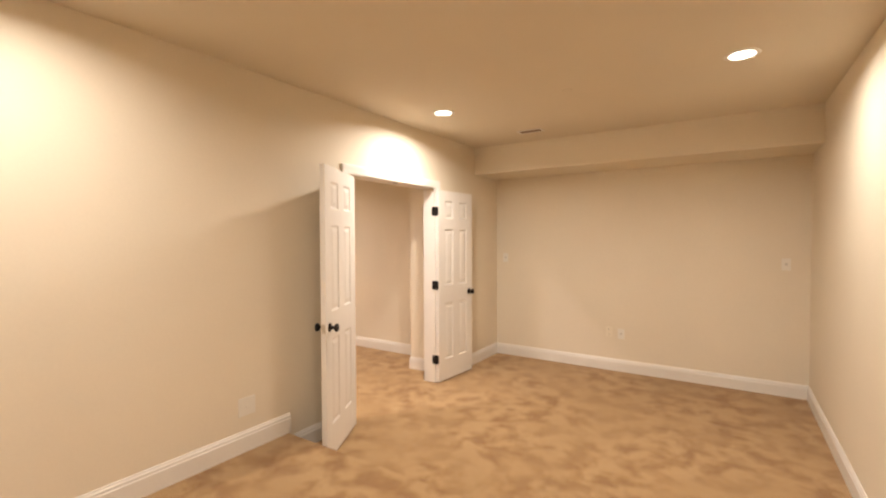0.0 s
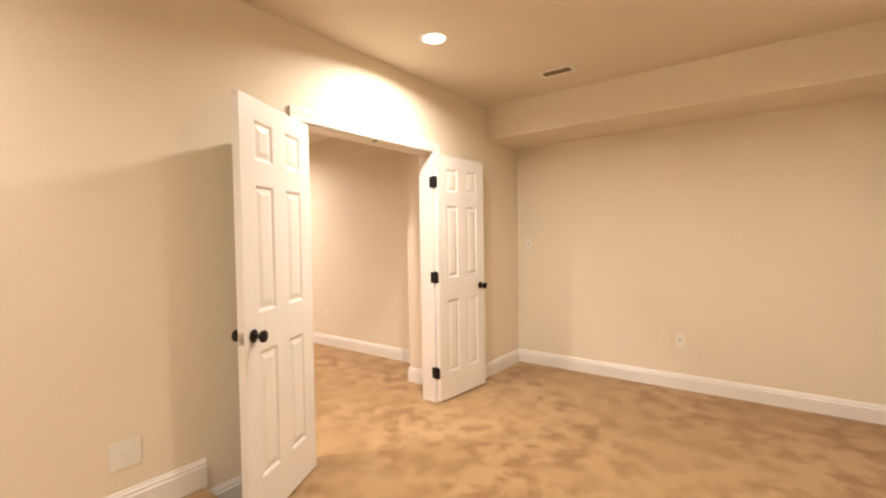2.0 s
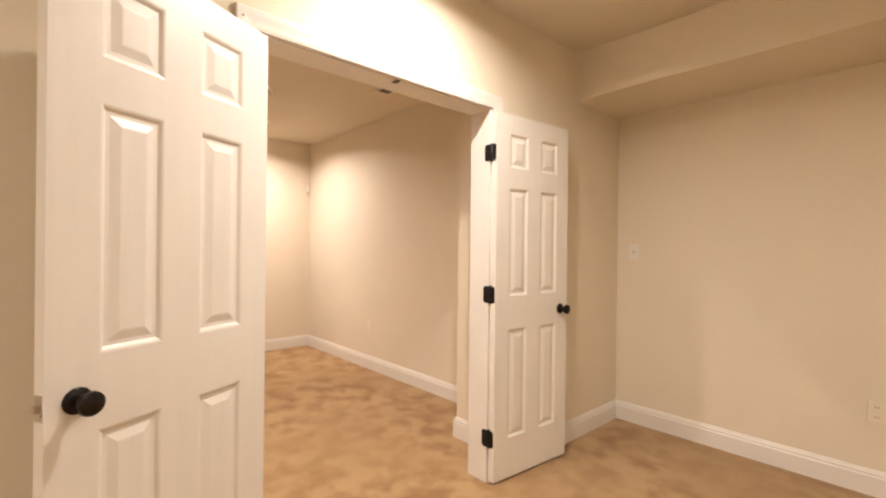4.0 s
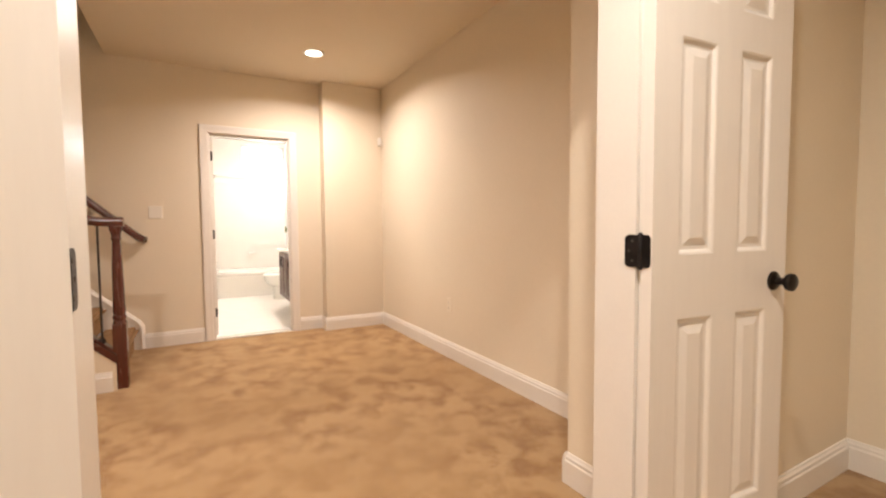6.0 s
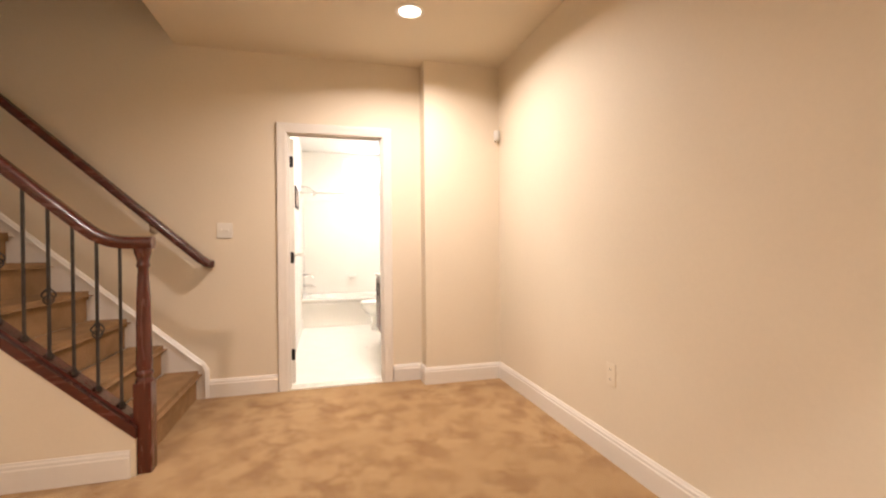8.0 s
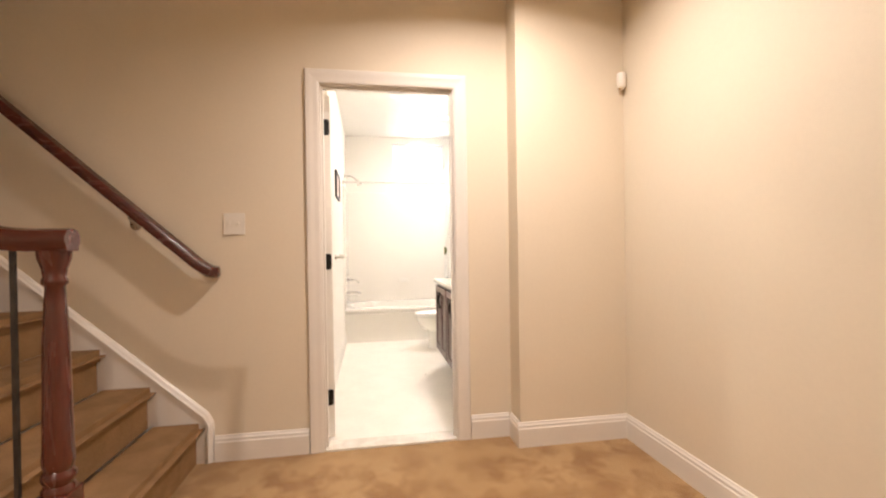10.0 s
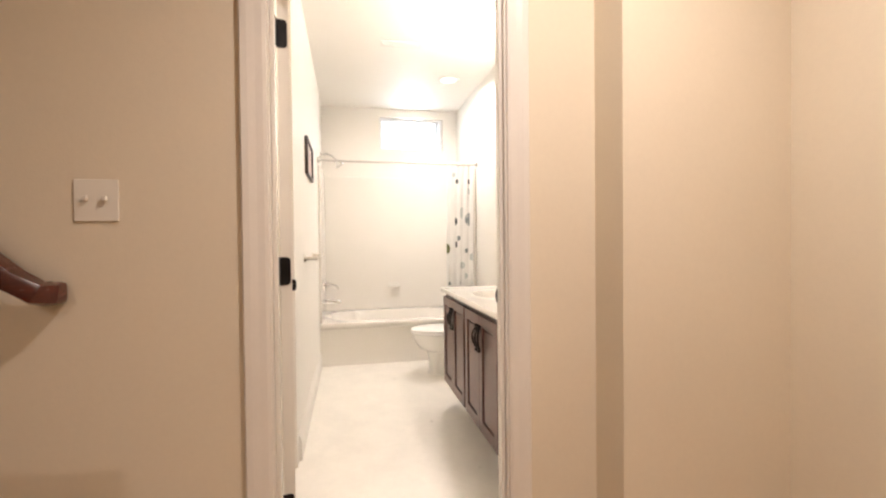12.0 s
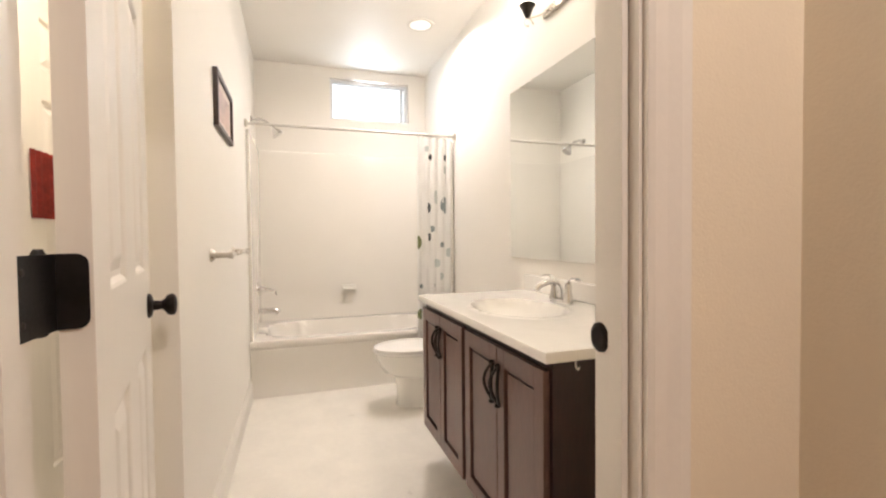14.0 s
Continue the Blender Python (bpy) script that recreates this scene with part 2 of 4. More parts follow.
def sweep(bm, points, section, closed=False, up=Vector((0, 0, 1))):
    """A section of (side, up) rows carried along points."""
    points = [Vector(p) for p in points]
    rings = []
    for i, p in enumerate(points):
        a = points[max(i - 1, 0)] if not closed else points[i - 1]
        b = points[min(i + 1, len(points) - 1)] if not closed else points[(i + 1) % len(points)]
        t = (b - a).normalized()
        side = t.cross(up)
        side = side.normalized() if side.length > 1e-4 else Vector((1, 0, 0))
        top = side.cross(t).normalized()
        k = 1.0
        if 0 < i < len(points) - 1:
            u1 = (p - a).normalized()
            k = 1 / max(0.5, u1.dot(t))
        rings.append([bm.verts.new(p + side * s * k + top * h) for s, h in section])
    n = len(section)
    pairs = list(zip(rings, rings[1:])) + ([(rings[-1], rings[0])] if closed else [])
    for a, b in pairs:
        for i in range(n):
            bm.faces.new((a[i], a[(i + 1) % n], b[(i + 1) % n], b[i]))
    if not closed:
        bm.faces.new(rings[0][::-1])
        bm.faces.new(rings[-1])
    return bm


def circle(r, sides=12):
    return [(r * math.cos(2 * math.pi * i / sides), r * math.sin(2 * math.pi * i / sides)) for i in range(sides)]


def prism(bm, outline, axis, a0, a1):
    """A flat outline of (u, v) rows drawn out along an axis: 'x' takes (y, z), 'y' takes (x, z), 'z' takes (x, y)."""
    def at(u, v, a):
        return {"x": (a, u, v), "y": (u, a, v), "z": (u, v, a)}[axis]
    lo = [bm.verts.new(at(u, v, a0)) for u, v in outline]
    hi = [bm.verts.new(at(u, v, a1)) for u, v in outline]
    n = len(outline)
    for i in range(n):
        bm.faces.new((lo[i], lo[(i + 1) % n], hi[(i + 1) % n], hi[i]))
    bm.faces.new(lo[::-1])
    bm.faces.new(hi)
    return bm


def structure(name, bm, mat, label, category="", smooth=False):
    return tagged(finish(name, bm, mat, None, label, smooth), label, category, kind="structure")


# ---- large structure ----
T = 0.12
JN, JS = 0.0, -1.238           # faces of the double doorway's jambs
HEAD = 2.05
HEAD_B = 2.008
STEP_Y, STEP_H = -1.84, 0.165  # the raised part of the carpeted floor
BN, BS = -0.212, -0.944         # bathroom doorway
WX = -0.13                     # hall face of the wall with the double doors

structure("wall_double_door", boxes(
    (WX, 0, -5.62, JS - 0.02, 0, CEIL), (WX, 0, JS - 0.02, JN + 0.02, HEAD + 0.02, CEIL), (WX, 0, JN + 0.02, 1.474, 0, CEIL)),
    PAINT, "beige painted wall with a double doorway", "wall")
structure("wall_chase", boxes((-0.54, WX, 0.29, 0.76, 0, CEIL)), PAINT, "beige painted boxed-out chase beside the doorway", "wall")
structure("wall_north", boxes((WX, 3.24 + T, 1.474, 1.474 + T, 0, CEIL)), PAINT, "beige painted far wall below a soffit", "wall")
structure("wall_east", boxes((3.24, 3.24 + T, -5.62, 1.474, 0, CEIL)), PAINT, "beige painted side wall", "wall")
structure("wall_south", boxes((WX, 3.24 + T, -5.62 - T, -5.62, 0, CEIL)), PAINT, "beige painted end wall", "wall")
structure("soffit", boxes((0, 3.24, 0.87, 1.474, 2.30, CEIL)), PAINT, "beige boxed soffit along the far wall", "soffit")
structure("ceiling_room", boxes((WX, 3.24 + T, -5.62 - T, 1.474 + T, CEIL, CEIL + 0.15)), CEILING, "smooth tan ceiling of the big room", "ceiling")
structure("floor_room", boxes((WX, 3.24, STEP_Y, 1.474, -0.1, 0)), CARPET, "tan cut-pile carpet with brushed patches", "floor")
bm = boxes((0, 3.24, -5.62, STEP_Y, -0.1, STEP_H))
edge = [e for e in bm.edges if all(abs(v.co.y - STEP_Y) < 1e-4 and v.co.z > 0.1 for v in e.verts)]
bmesh.ops.bevel(bm, geom=edge, offset=0.022, segments=5, affect="EDGES")
structure("floor_raised", bm, CARPET, "tan carpet on the raised part of the floor, one step up", "floor")

# hall
structure("floor_hall", boxes((-4.112, WX, -3.6, 0.76, -0.1, 0)), CARPET, "tan cut-pile carpet of the stair hall", "floor")
structure("wall_hall_north", boxes((-3.862, -0.54, 0.76, 0.76 + T, 0, CEIL)), PAINT, "long beige painted hall wall", "wall")
structure("wall_hall_bump", boxes((-4.112, -3.862, 0.116, 0.76 + T, 0, CEIL)), PAINT, "beige painted wall that stands proud beside the bathroom door", "wall")
structure("wall_bathroom_door", boxes(
    (-4.112, -4.02, -6.2, BS - 0.02, 0, 5.2), (-4.112, -4.02, BS - 0.02, BN + 0.02, HEAD_B + 0.02, CEIL), (-4.112, -4.02, BN + 0.02, 0.116, 0, CEIL),
    (-4.112, -4.02, BS - 0.02, 0.116, CEIL, 5.2)),
    PAINT, "beige painted wall with the bathroom doorway and the stairs", "wall")
structure("wall_hall_south", boxes((-2.86, WX, -3.6 - T, -3.6, 0, CEIL)), PAINT, "beige painted end of the hall", "wall")
structure("ceiling_hall", boxes((-4.02, WX, -1.72, 0.76, CEIL, CEIL + 0.3), (-3.0, WX, -3.6, -1.72, CEIL, CEIL + 0.3)), CEILING, "smooth tan hall ceiling, cut open over the stairs", "ceiling")
structure("wall_stairwell", boxes((-3.0, -2.9, -6.2, -1.72, CEIL + 0.3, 5.2), (-4.02, -2.9, -6.3, -6.2, 2.0, 5.2), (-4.02, -2.9, -1.72, -1.62, CEIL + 0.3, 5.2)),
          PAINT, "beige painted walls of the upper stairwell", "wall")
structure("ceiling_stairwell", boxes((-4.14, -2.9, -6.3, -1.6, 5.2, 5.3)), CEILING, "ceiling above the stairs", "ceiling")

# bathroom
XB = -7.55
structure("floor_bathroom", boxes((XB, -4.112, -1.60, 0.5, -0.1, 0.002)), TILE_FLOOR, "smooth cream bathroom floor", "floor")
structure("wall_bath_north", boxes((XB, -4.112, 0.5, 0.5 + T, 0, 2.6)), BATH_PAINT, "pale cream bathroom wall behind the vanity", "wall")
structure("wall_bath_south", boxes((XB, -4.93, -0.985 - T, -0.985, 0, 2.6), (-6.0 - T, -4.112, -1.60 - T, -1.60, 0, 2.6), (-6.0 - T, -6.0, -1.60, -0.985 - T, 0, 2.6)),
          BATH_PAINT, "pale cream bathroom wall with a picture", "wall")
WY0, WY1, WZ0, WZ1 = -0.37, 0.34, 2.15, 2.51
structure("wall_bath_west", boxes((XB - T, XB, -1.1, WY0, 0, 2.6), (XB - T, XB, WY1, 0.62, 0, 2.6), (XB - T, XB, WY0, WY1, 0, WZ0), (XB - T, XB, WY0, WY1, WZ1, 2.6)),
          BATH_PAINT, "pale cream wall with a small high window", "wall")
structure("ceiling_bathroom", boxes((XB - T, -4.112, -1.72, 0.62, 2.6, 2.72)), BATH_PAINT, "pale bathroom ceiling", "ceiling")

# ---- trim ----
BB = [(0, 0), (0.016, 0), (0.016, 0.100), (0.012, 0.106), (0.012, 0.118), (0.007, 0.126), (0.005, 0.134), (0, 0.136)]


def baseboard(a, b, z, inward, name="baseboard", label="white moulded baseboard"):
    """A moulded board from a to b (x, y), standing off the wall towards inward."""
    a, b, i = Vector((*a, 0)), Vector((*b, 0)), Vector((*inward, 0))
    bm = bmesh.new()
    lo = [bm.verts.new(a + i * u + Vector((0, 0, z + v))) for u, v in BB]
    hi = [bm.verts.new(b + i * u + Vector((0, 0, z + v))) for u, v in BB]
    n = len(BB)
    for k in range(n):
        bm.faces.new((lo[k], lo[(k + 1) % n], hi[(k + 1) % n], hi[k]))
    bm.faces.new(lo[::-1])
    bm.faces.new(hi)
    return structure(name, bm, TRIM, label, "baseboard")


baseboard((0, 0.075), (0, 1.458), 0, (1, 0))
baseboard((0, -1.835), (0, JS - 0.075), 0, (1, 0))
baseboard((0, -5.60), (0, STEP_Y), STEP_H, (1, 0))
baseboard((0, 1.474), (3.24, 1.474), 0, (0, -1))
baseboard((3.24, STEP_Y), (3.24, 1.458), 0, (-1, 0))
baseboard((3.24, -5.60), (3.24, STEP_Y), STEP_H, (-1, 0))
baseboard((0.016, -5.62), (3.224, -5.62), STEP_H, (0, 1))
baseboard((-0.54, 0.29), (WX, 0.29), 0, (0, -1))
baseboard((-0.54, 0.274), (-0.54, 0.744), 0, (-1, 0))
baseboard((WX, 0.075), (WX, 0.274), 0, (-1, 0))
baseboard((-3.846, 0.76), (-0.54, 0.76), 0, (0, -1))
baseboard((-3.862, 0.100), (-3.862, 0.76), 0, (1, 0))
baseboard((-4.02, 0.116), (-3.862, 0.116), 0, (0, -1))
baseboard((-4.02, BN + 0.085), (-4.02, 0.100), 0, (1, 0))
baseboard((-4.02, -1.51), (-4.02, BS - 0.085), 0, (1, 0))
baseboard((WX, -3.58), (WX, JS - 0.075), 0, (-1, 0))
baseboard((-2.86, -3.6), (WX, -3.6), 0, (0, 1))
baseboard((-2.86, -3.58), (-2.86, -1.60), 0, (1, 0), label="white baseboard along the knee wall of the stairs")
baseboard((-6.76, -0.985), (-5.0, -0.985), 0, (0, 1))
baseboard((-6.76, 0.5), (-5.62, 0.5), 0, (0, -1))

CAS = [(0, 0), (0.0, 0.011), (0.010, 0.014), (0.030, 0.015), (0.052, 0.018), (0.070, 0.018), (0.075, 0.012), (0.075, 0)]


def casing(x, out, y0, y1, top, name="trim"):
    """A mitred moulding round a doorway in a wall that faces +x or -x (out)."""
    bm = bmesh.new()
    rings = []
    for (y, z, sy, sz) in ((y0, 0, -1, 0), (y0, top, -1, 1), (y1, top, 1, 1), (y1, 0, 1, 0)):
        rings.append([bm.verts.new((x + out * h, y + sy * w, z + sz * w)) for w, h in CAS])
    n = len(CAS)
    for a, b in zip(rings, rings[1:]):
        for k in range(n):
            bm.faces.new((a[k], a[(k + 1) % n], b[(k + 1) % n], b[k]))
    bm.faces.new(rings[0])
    bm.faces.new(rings[-1][::-1])
    return structure(name, bm, TRIM, "white mitred door casing", "door casing")


def jambs(x0, x1, y0, y1, top, name, stop_x):
    """The lining of a doorway: two side jambs, a head, and the stop."""
    structure(name, boxes((x0, x1, y1, y1 + 0.02, 0, top + 0.02), (x0, x1, y0 - 0.02, y0, 0, top + 0.02), (x0, x1, y0, y1, top, top + 0.02)), TRIM, "white painted door lining", "door frame")


jambs(WX - 0.012, 0.0, JS, JN, HEAD, "door_frame_double", None)
casing(0.0, 1, JS - 0.014, JN + 0.014, HEAD + 0.008)
casing(WX, -1, JS - 0.020, JN + 0.020, HEAD + 0.020)
jambs(-4.112, -4.02, BS, BN, HEAD_B, "door_frame_bathroom", None)
casing(-4.02, 1, BS - 0.006, BN + 0.006, HEAD_B + 0.006)
casing(-4.112, -1, BS - 0.006, BN + 0.006, HEAD_B + 0.006)
structure("trim", boxes((-4.070, -4.040, BS + 0.001, BS + 0.012, 0, HEAD_B), (-4.070, -4.040, BN - 0.012, BN - 0.001, 0, HEAD_B), (-4.070, -4.040, BS + 0.012, BN - 0.012, HEAD_B - 0.012, HEAD_B - 0.001)), TRIM, "white door stop of the bathroom doorway", "door stop")
structure("threshold", boxes((-4.125, -4.005, BS, BN, -0.003, 0.012), bevel=0.004), THRESH, "pale marble threshold at the bathroom door", "threshold")

# ---- stairs ----
RISE, RUN, NOSE = 0.205, 0.228, -1.567
SX0, SX1 = -4.02, -2.93
TOP_N = 13


def tread_bm():
    bm = bmesh.new()
    box(bm, SX0 + 0.016, SX1 - 0.03, -RUN - 0.02, 0.0, -0.060, 0.0)
    e = [e for e in bm.edges if all(abs(v.co.y) < 1e-4 for v in e.verts) and abs(e.verts[0].co.z - e.verts[1].co.z) < 1e-4]
    bmesh.ops.bevel(bm, geom=e, offset=0.027, segments=6, affect="EDGES")
    return bm


stairs = thing("staircase", (SX0, NOSE, 0), "carpeted straight staircase between a wall skirt and a knee wall", "staircase")
stairs.matrix_basis = Matrix()
for i in range(TOP_N):
    y = NOSE - i * RUN
    t = part("carpeted_tread", tread_bm(), STAIR_CARPET, stairs)
    t.location = (0, y + 0.012, (i + 1) * RISE + 0.006)
    r = part("carpeted_riser", boxes((SX0 + 0.016, SX1 - 0.03, y - 0.045, y - 0.03, i * RISE, (i + 1) * RISE - 0.050)), STAIR_CARPET, stairs)
# white skirt on the wall side, with its moulded top edge
s = RISE / RUN


def slope_z(y, lift):
    return RISE - (y - NOSE) * s + lift


far = -5.2
bm = prism(bmesh.new(), [(NOSE + 0.027, 0.0), (NOSE + 0.027, 0.198), (NOSE + 0.008, slope_z(NOSE, 0.030)), (far, slope_z(far, 0.051)), (far, slope_z(far, -0.5)), (NOSE - 0.1, 0)], "x", SX0 + 0.0005, SX0 + 0.016)
part("skirt_board", bm, TRIM, stairs, "white skirt board along the wall")
bm = bmesh.new()
SK = [(0.0, 0.0), (0.026, 0.0), (0.026, 0.006), (0.020, 0.012), (0.014, 0.022), (0.006, 0.028), (0.0, 0.030)]
path = [((NOSE + 0.027, 0.0), (1, 0)), ((NOSE + 0.027, 0.198), (0.92, 0.42)), ((NOSE + 0.006, 0.240), (0.75, 0.75)), ((far, slope_z(far, 0.051)), (0.665, 0.745))]
rings = [[bm.verts.new((SX0 + 0.0005 + u, p[0] + d[0] * v, p[1] + d[1] * v)) for u, v in SK] for p, d in path]
for a, b in zip(rings, rings[1:]):
    for k in range(len(SK)):
        bm.faces.new((a[k], a[(k + 1) % len(SK)], b[(k + 1) % len(SK)], b[k]))
bm.faces.new(rings[0])
bm.faces.new(rings[-1][::-1])
part("skirt_moulding", bm, TRIM, stairs, "white moulded cap of the skirt board")

# knee wall under the open side
KX0, KX1 = -2.975, -2.86
kz = lambda y: 0.192 - (y + 1.578) * s
structure("wall_knee", prism(bmesh.new(), [(-1.580, 0), (-1.580, kz(-1.580)), (-3.6, kz(-3.6)), (-3.6, 0)], "x", KX0, KX1), PAINT, "beige knee wall under the open side of the stairs", "wall")
railing = thing("stair_railing", (0, 0, 0), "dark cherry stair railing with iron balusters", "stair railing")
bm = prism(bmesh.new(), [(-1.575, kz(-1.575)), (-1.575, kz(-1.575) + 0.055), (-3.6, kz(-3.6) + 0.055), (-3.6, kz(-3.6))], "x", KX0 - 0.012, KX1 + 0.014)
part("shoe_board", bm, STAIN, railing, "dark cherry shoe board on the knee wall")
bm = prism(bmesh.new(), [(-1.575, kz(-1.575) + 0.056), (-1.575, kz(-1.575) + 0.072), (-3.6, kz(-3.6) + 0.072), (-3.6, kz(-3.6) + 0.056)], "x", KX0 + 0.022, KX1 - 0.020)
part("shoe_fillet", bm, STAIN, railing)

RX, NY = -2.918, -1.556
bm = bmesh.new()
box(bm, RX - 0.040, RX + 0.040, NY - 0.040, NY + 0.040, 0, 0.452, bevel=0.004)
part("newel_base", bm, NEWEL, railing, "square red-brown newel base", smooth=False)
bm = lathe(bmesh.new(), [(0.040, 0.452), (0.041, 0.46), (0.034, 0.473), (0.041, 0.49), (0.041, 0.50), (0.033, 0.512), (0.037, 0.528), (0.038, 0.545), (0.036, 0.58), (0.033, 0.75), (0.031, 0.87), (0.025, 0.98), (0.023, 1.02),
                         (0.030, 1.03), (0.030, 1.04), (0.026, 1.048), (0.029, 1.07), (0.038, 1.098), (0.040, 1.120)], pose(RX, NY, 0), 20)
part("newel_shaft", bm, NEWEL, railing, "turned and tapered newel shaft", smooth=True)
RAILSEC = [(-0.024, -0.030), (0.024, -0.030), (0.027, -0.016), (0.034, -0.004), (0.033, 0.012), (0.022, 0.027), (0.0, 0.033), (-0.022, 0.027), (-0.033, 0.012), (-0.034, -0.004), (-0.027, -0.016)]
pts = [(RX, NY + 0.046, 1.149), (RX, NY, 1.149), (RX, -1.61, 1.149), (RX, -1.655, 1.152), (RX, -1.69, 1.158), (RX, -1.725, 1.171), (RX, -1.76, 1.191), (RX, -1.79, 1.214), (RX, -1.82, 1.240)]
pts += [(RX, y, 1.240 - (y + 1.82) * s) for y in (-2.2, -2.8, -3.6, -4.2)]
part("handrail", sweep(bmesh.new(), pts, RAILSEC), STAIN, railing, "dark cherry handrail with an easing at the newel", smooth=True)


def rail_z(y):
    if y < -1.82:
        return 1.240 - (y + 1.82) * s
    for a, b in zip(pts[1:], pts[2:]):
        if b[1] <= y <= a[1]:
            return a[2] + (b[2] - a[2]) * (a[1] - y) / (a[1] - b[1])
    return 1.12


def baluster(y, fancy, i):
    z0, z1 = kz(y) + 0.068, rail_z(y) - 0.024
    bm = bmesh.new()
    n = 14
    box(bm, RX - 0.0062, RX + 0.0062, y - 0.0062, y + 0.0062, z0, z1, bevel=0.001, segments=1)
    ob = part("baluster", bm, IRON, railing, "black iron baluster with a basket" if fancy else "plain black iron baluster")
    shoe = lathe(bmesh.new(), [(0.020, z0 - 0.006), (0.020, z0 + 0.012), (0.012, z0 + 0.024), (0.010, z0 + 0.030)], pose(RX, y, 0), 4)
    part("baluster_shoe", shoe, IRON, ob)
    if fancy:
        zc = z0 + 0.36 * (z1 - z0) + 0.03
        bm = bmesh.new()
        for k in range(4):
            spiral = []
            for j in range(9):
                u = j / 8
                a = math.pi / 2 * k + u * math.pi
                rr = 0.004 + 0.024 * math.sin(math.pi * u)
                spiral.append((RX + rr * math.cos(a), y + rr * math.sin(a), zc - 0.042 + 0.084 * u))
            sweep(bm, spiral, circle(0.0035, 6))
        part("basket", bm, IRON, ob, "twisted iron basket", smooth=True)


for i in range(16):
    baluster(-1.657 - i * 0.0992, i % 2 == 1, i)

wall_rail = thing("wall_handrail", (-3.95, -1.53, 0.98), "dark cherry handrail on brackets on the stair wall", "handrail")
wall_rail.matrix_basis = Matrix()
wz = lambda y: 1.010 - (y + 1.515) * 0.908
pts2 = [(-4.018, -1.500, 0.978), (-3.975, -1.488, 1.000), (-3.950, -1.502, 1.006), (-3.945, -1.55, wz(-1.55))] + [(-3.945, y, wz(y)) for y in (-2.2, -3.0, -4.2)]
ROUNDSEC = [(-0.026, -0.024), (0.0, -0.031), (0.026, -0.024), (0.034, 0.0), (0.028, 0.024), (0.0, 0.034), (-0.028, 0.024), (-0.034, 0.0)]
part("rail", sweep(bmesh.new(), pts2[1:], ROUNDSEC), STAIN, wall_rail, "dark cherry rail", smooth=True)
part("rail_return", boxes((-4.019, -3.955, -1.515, -1.465, 0.972, 1.030), bevel=0.012), STAIN, wall_rail)
for y in (-1.865, -2.80, -3.7):
    bm = lathe(bmesh.new(), [(0.030, 0), (0.030, 0.004), (0.018, 0.010)], pose(-4.0195, y, wz(y) - 0.075, 0, 90, 0), 20)
    sweep(bm, [(-4.012, y, wz(y) - 0.075), (-3.975, y, wz(y) - 0.070), (-3.948, y, wz(y) - 0.050), (-3.945, y, wz(y) - 0.018)], circle(0.006, 8))
    part("rail_bracket", bm, NICKEL, wall_rail, "brushed nickel bracket", smooth=True)

# ---- doors ----


def panel_leaf(w, h, t=0.035):
    """A six-panel moulded door slab: x 0..w from the hinge, y 0..t, z 0..h, with sunk and fielded panels on both faces."""
    st, mu = 0.168 * w, 0.175 * w
    px = [(st, (w - mu) / 2), ((w + mu) / 2, w - st)]
    pz = [(0.218, 0.825), (1.008, 1.612), (1.724, 1.915)]
    xs = sorted({0, w, *[v for p in px for v in p]})
    zs = sorted({0, h, *[v for p in pz for v in p]})
    bm = bmesh.new()
    for y, sgn in ((0.0, 1), (t, -1)):
        for i in range(len(xs) - 1):
            for k in range(len(zs) - 1):
                x0, x1, z0, z1 = xs[i], xs[i + 1], zs[k], zs[k + 1]
                if i in (1, 3) and k in (1, 3, 5):
                    steps = [(0, 0), (0.006, 0.002), (0.014, 0.0085), (0.024, 0.0085), (0.046, 0.002), (0.050, 0.0015)]
                    loops = [[bm.verts.new((a, y + sgn * d, c)) for a, c in ((x0 + o, z0 + o), (x1 - o, z0 + o), (x1 - o, z1 - o), (x0 + o, z1 - o))] for o, d in steps]
                    for a, b in zip(loops, loops[1:]):
                        for q in range(4):
                            bm.faces.new((a[q], a[(q + 1) % 4], b[(q + 1) % 4], b[q]))
                    bm.faces.new(loops[-1])
                else:
                    bm.faces.new([bm.verts.new(c) for c in ((x0, y, z0), (x1, y, z0), (x1, y, z1), (x0, y, z1))])
    for x in (0, w):
        bm.faces.new([bm.verts.new(c) for c in ((x, 0, 0), (x, t, 0), (x, t, h), (x, 0, h))])
    for z in (0, h):
        bm.faces.new([bm.verts.new(c) for c in ((0, 0, z), (w, 0, z), (w, t, z), (0, t, z))])
    bmesh.ops.remove_doubles(bm, verts=bm.verts, dist=1e-5)
    return bm


KNOB = [(0.031, 0.0), (0.031, 0.004), (0.026, 0.009), (0.013, 0.012), (0.011, 0.030), (0.016, 0.036), (0.025, 0.042), (0.0285, 0.050), (0.027, 0.058), (0.019, 0.063), (0.0, 0.0645)]


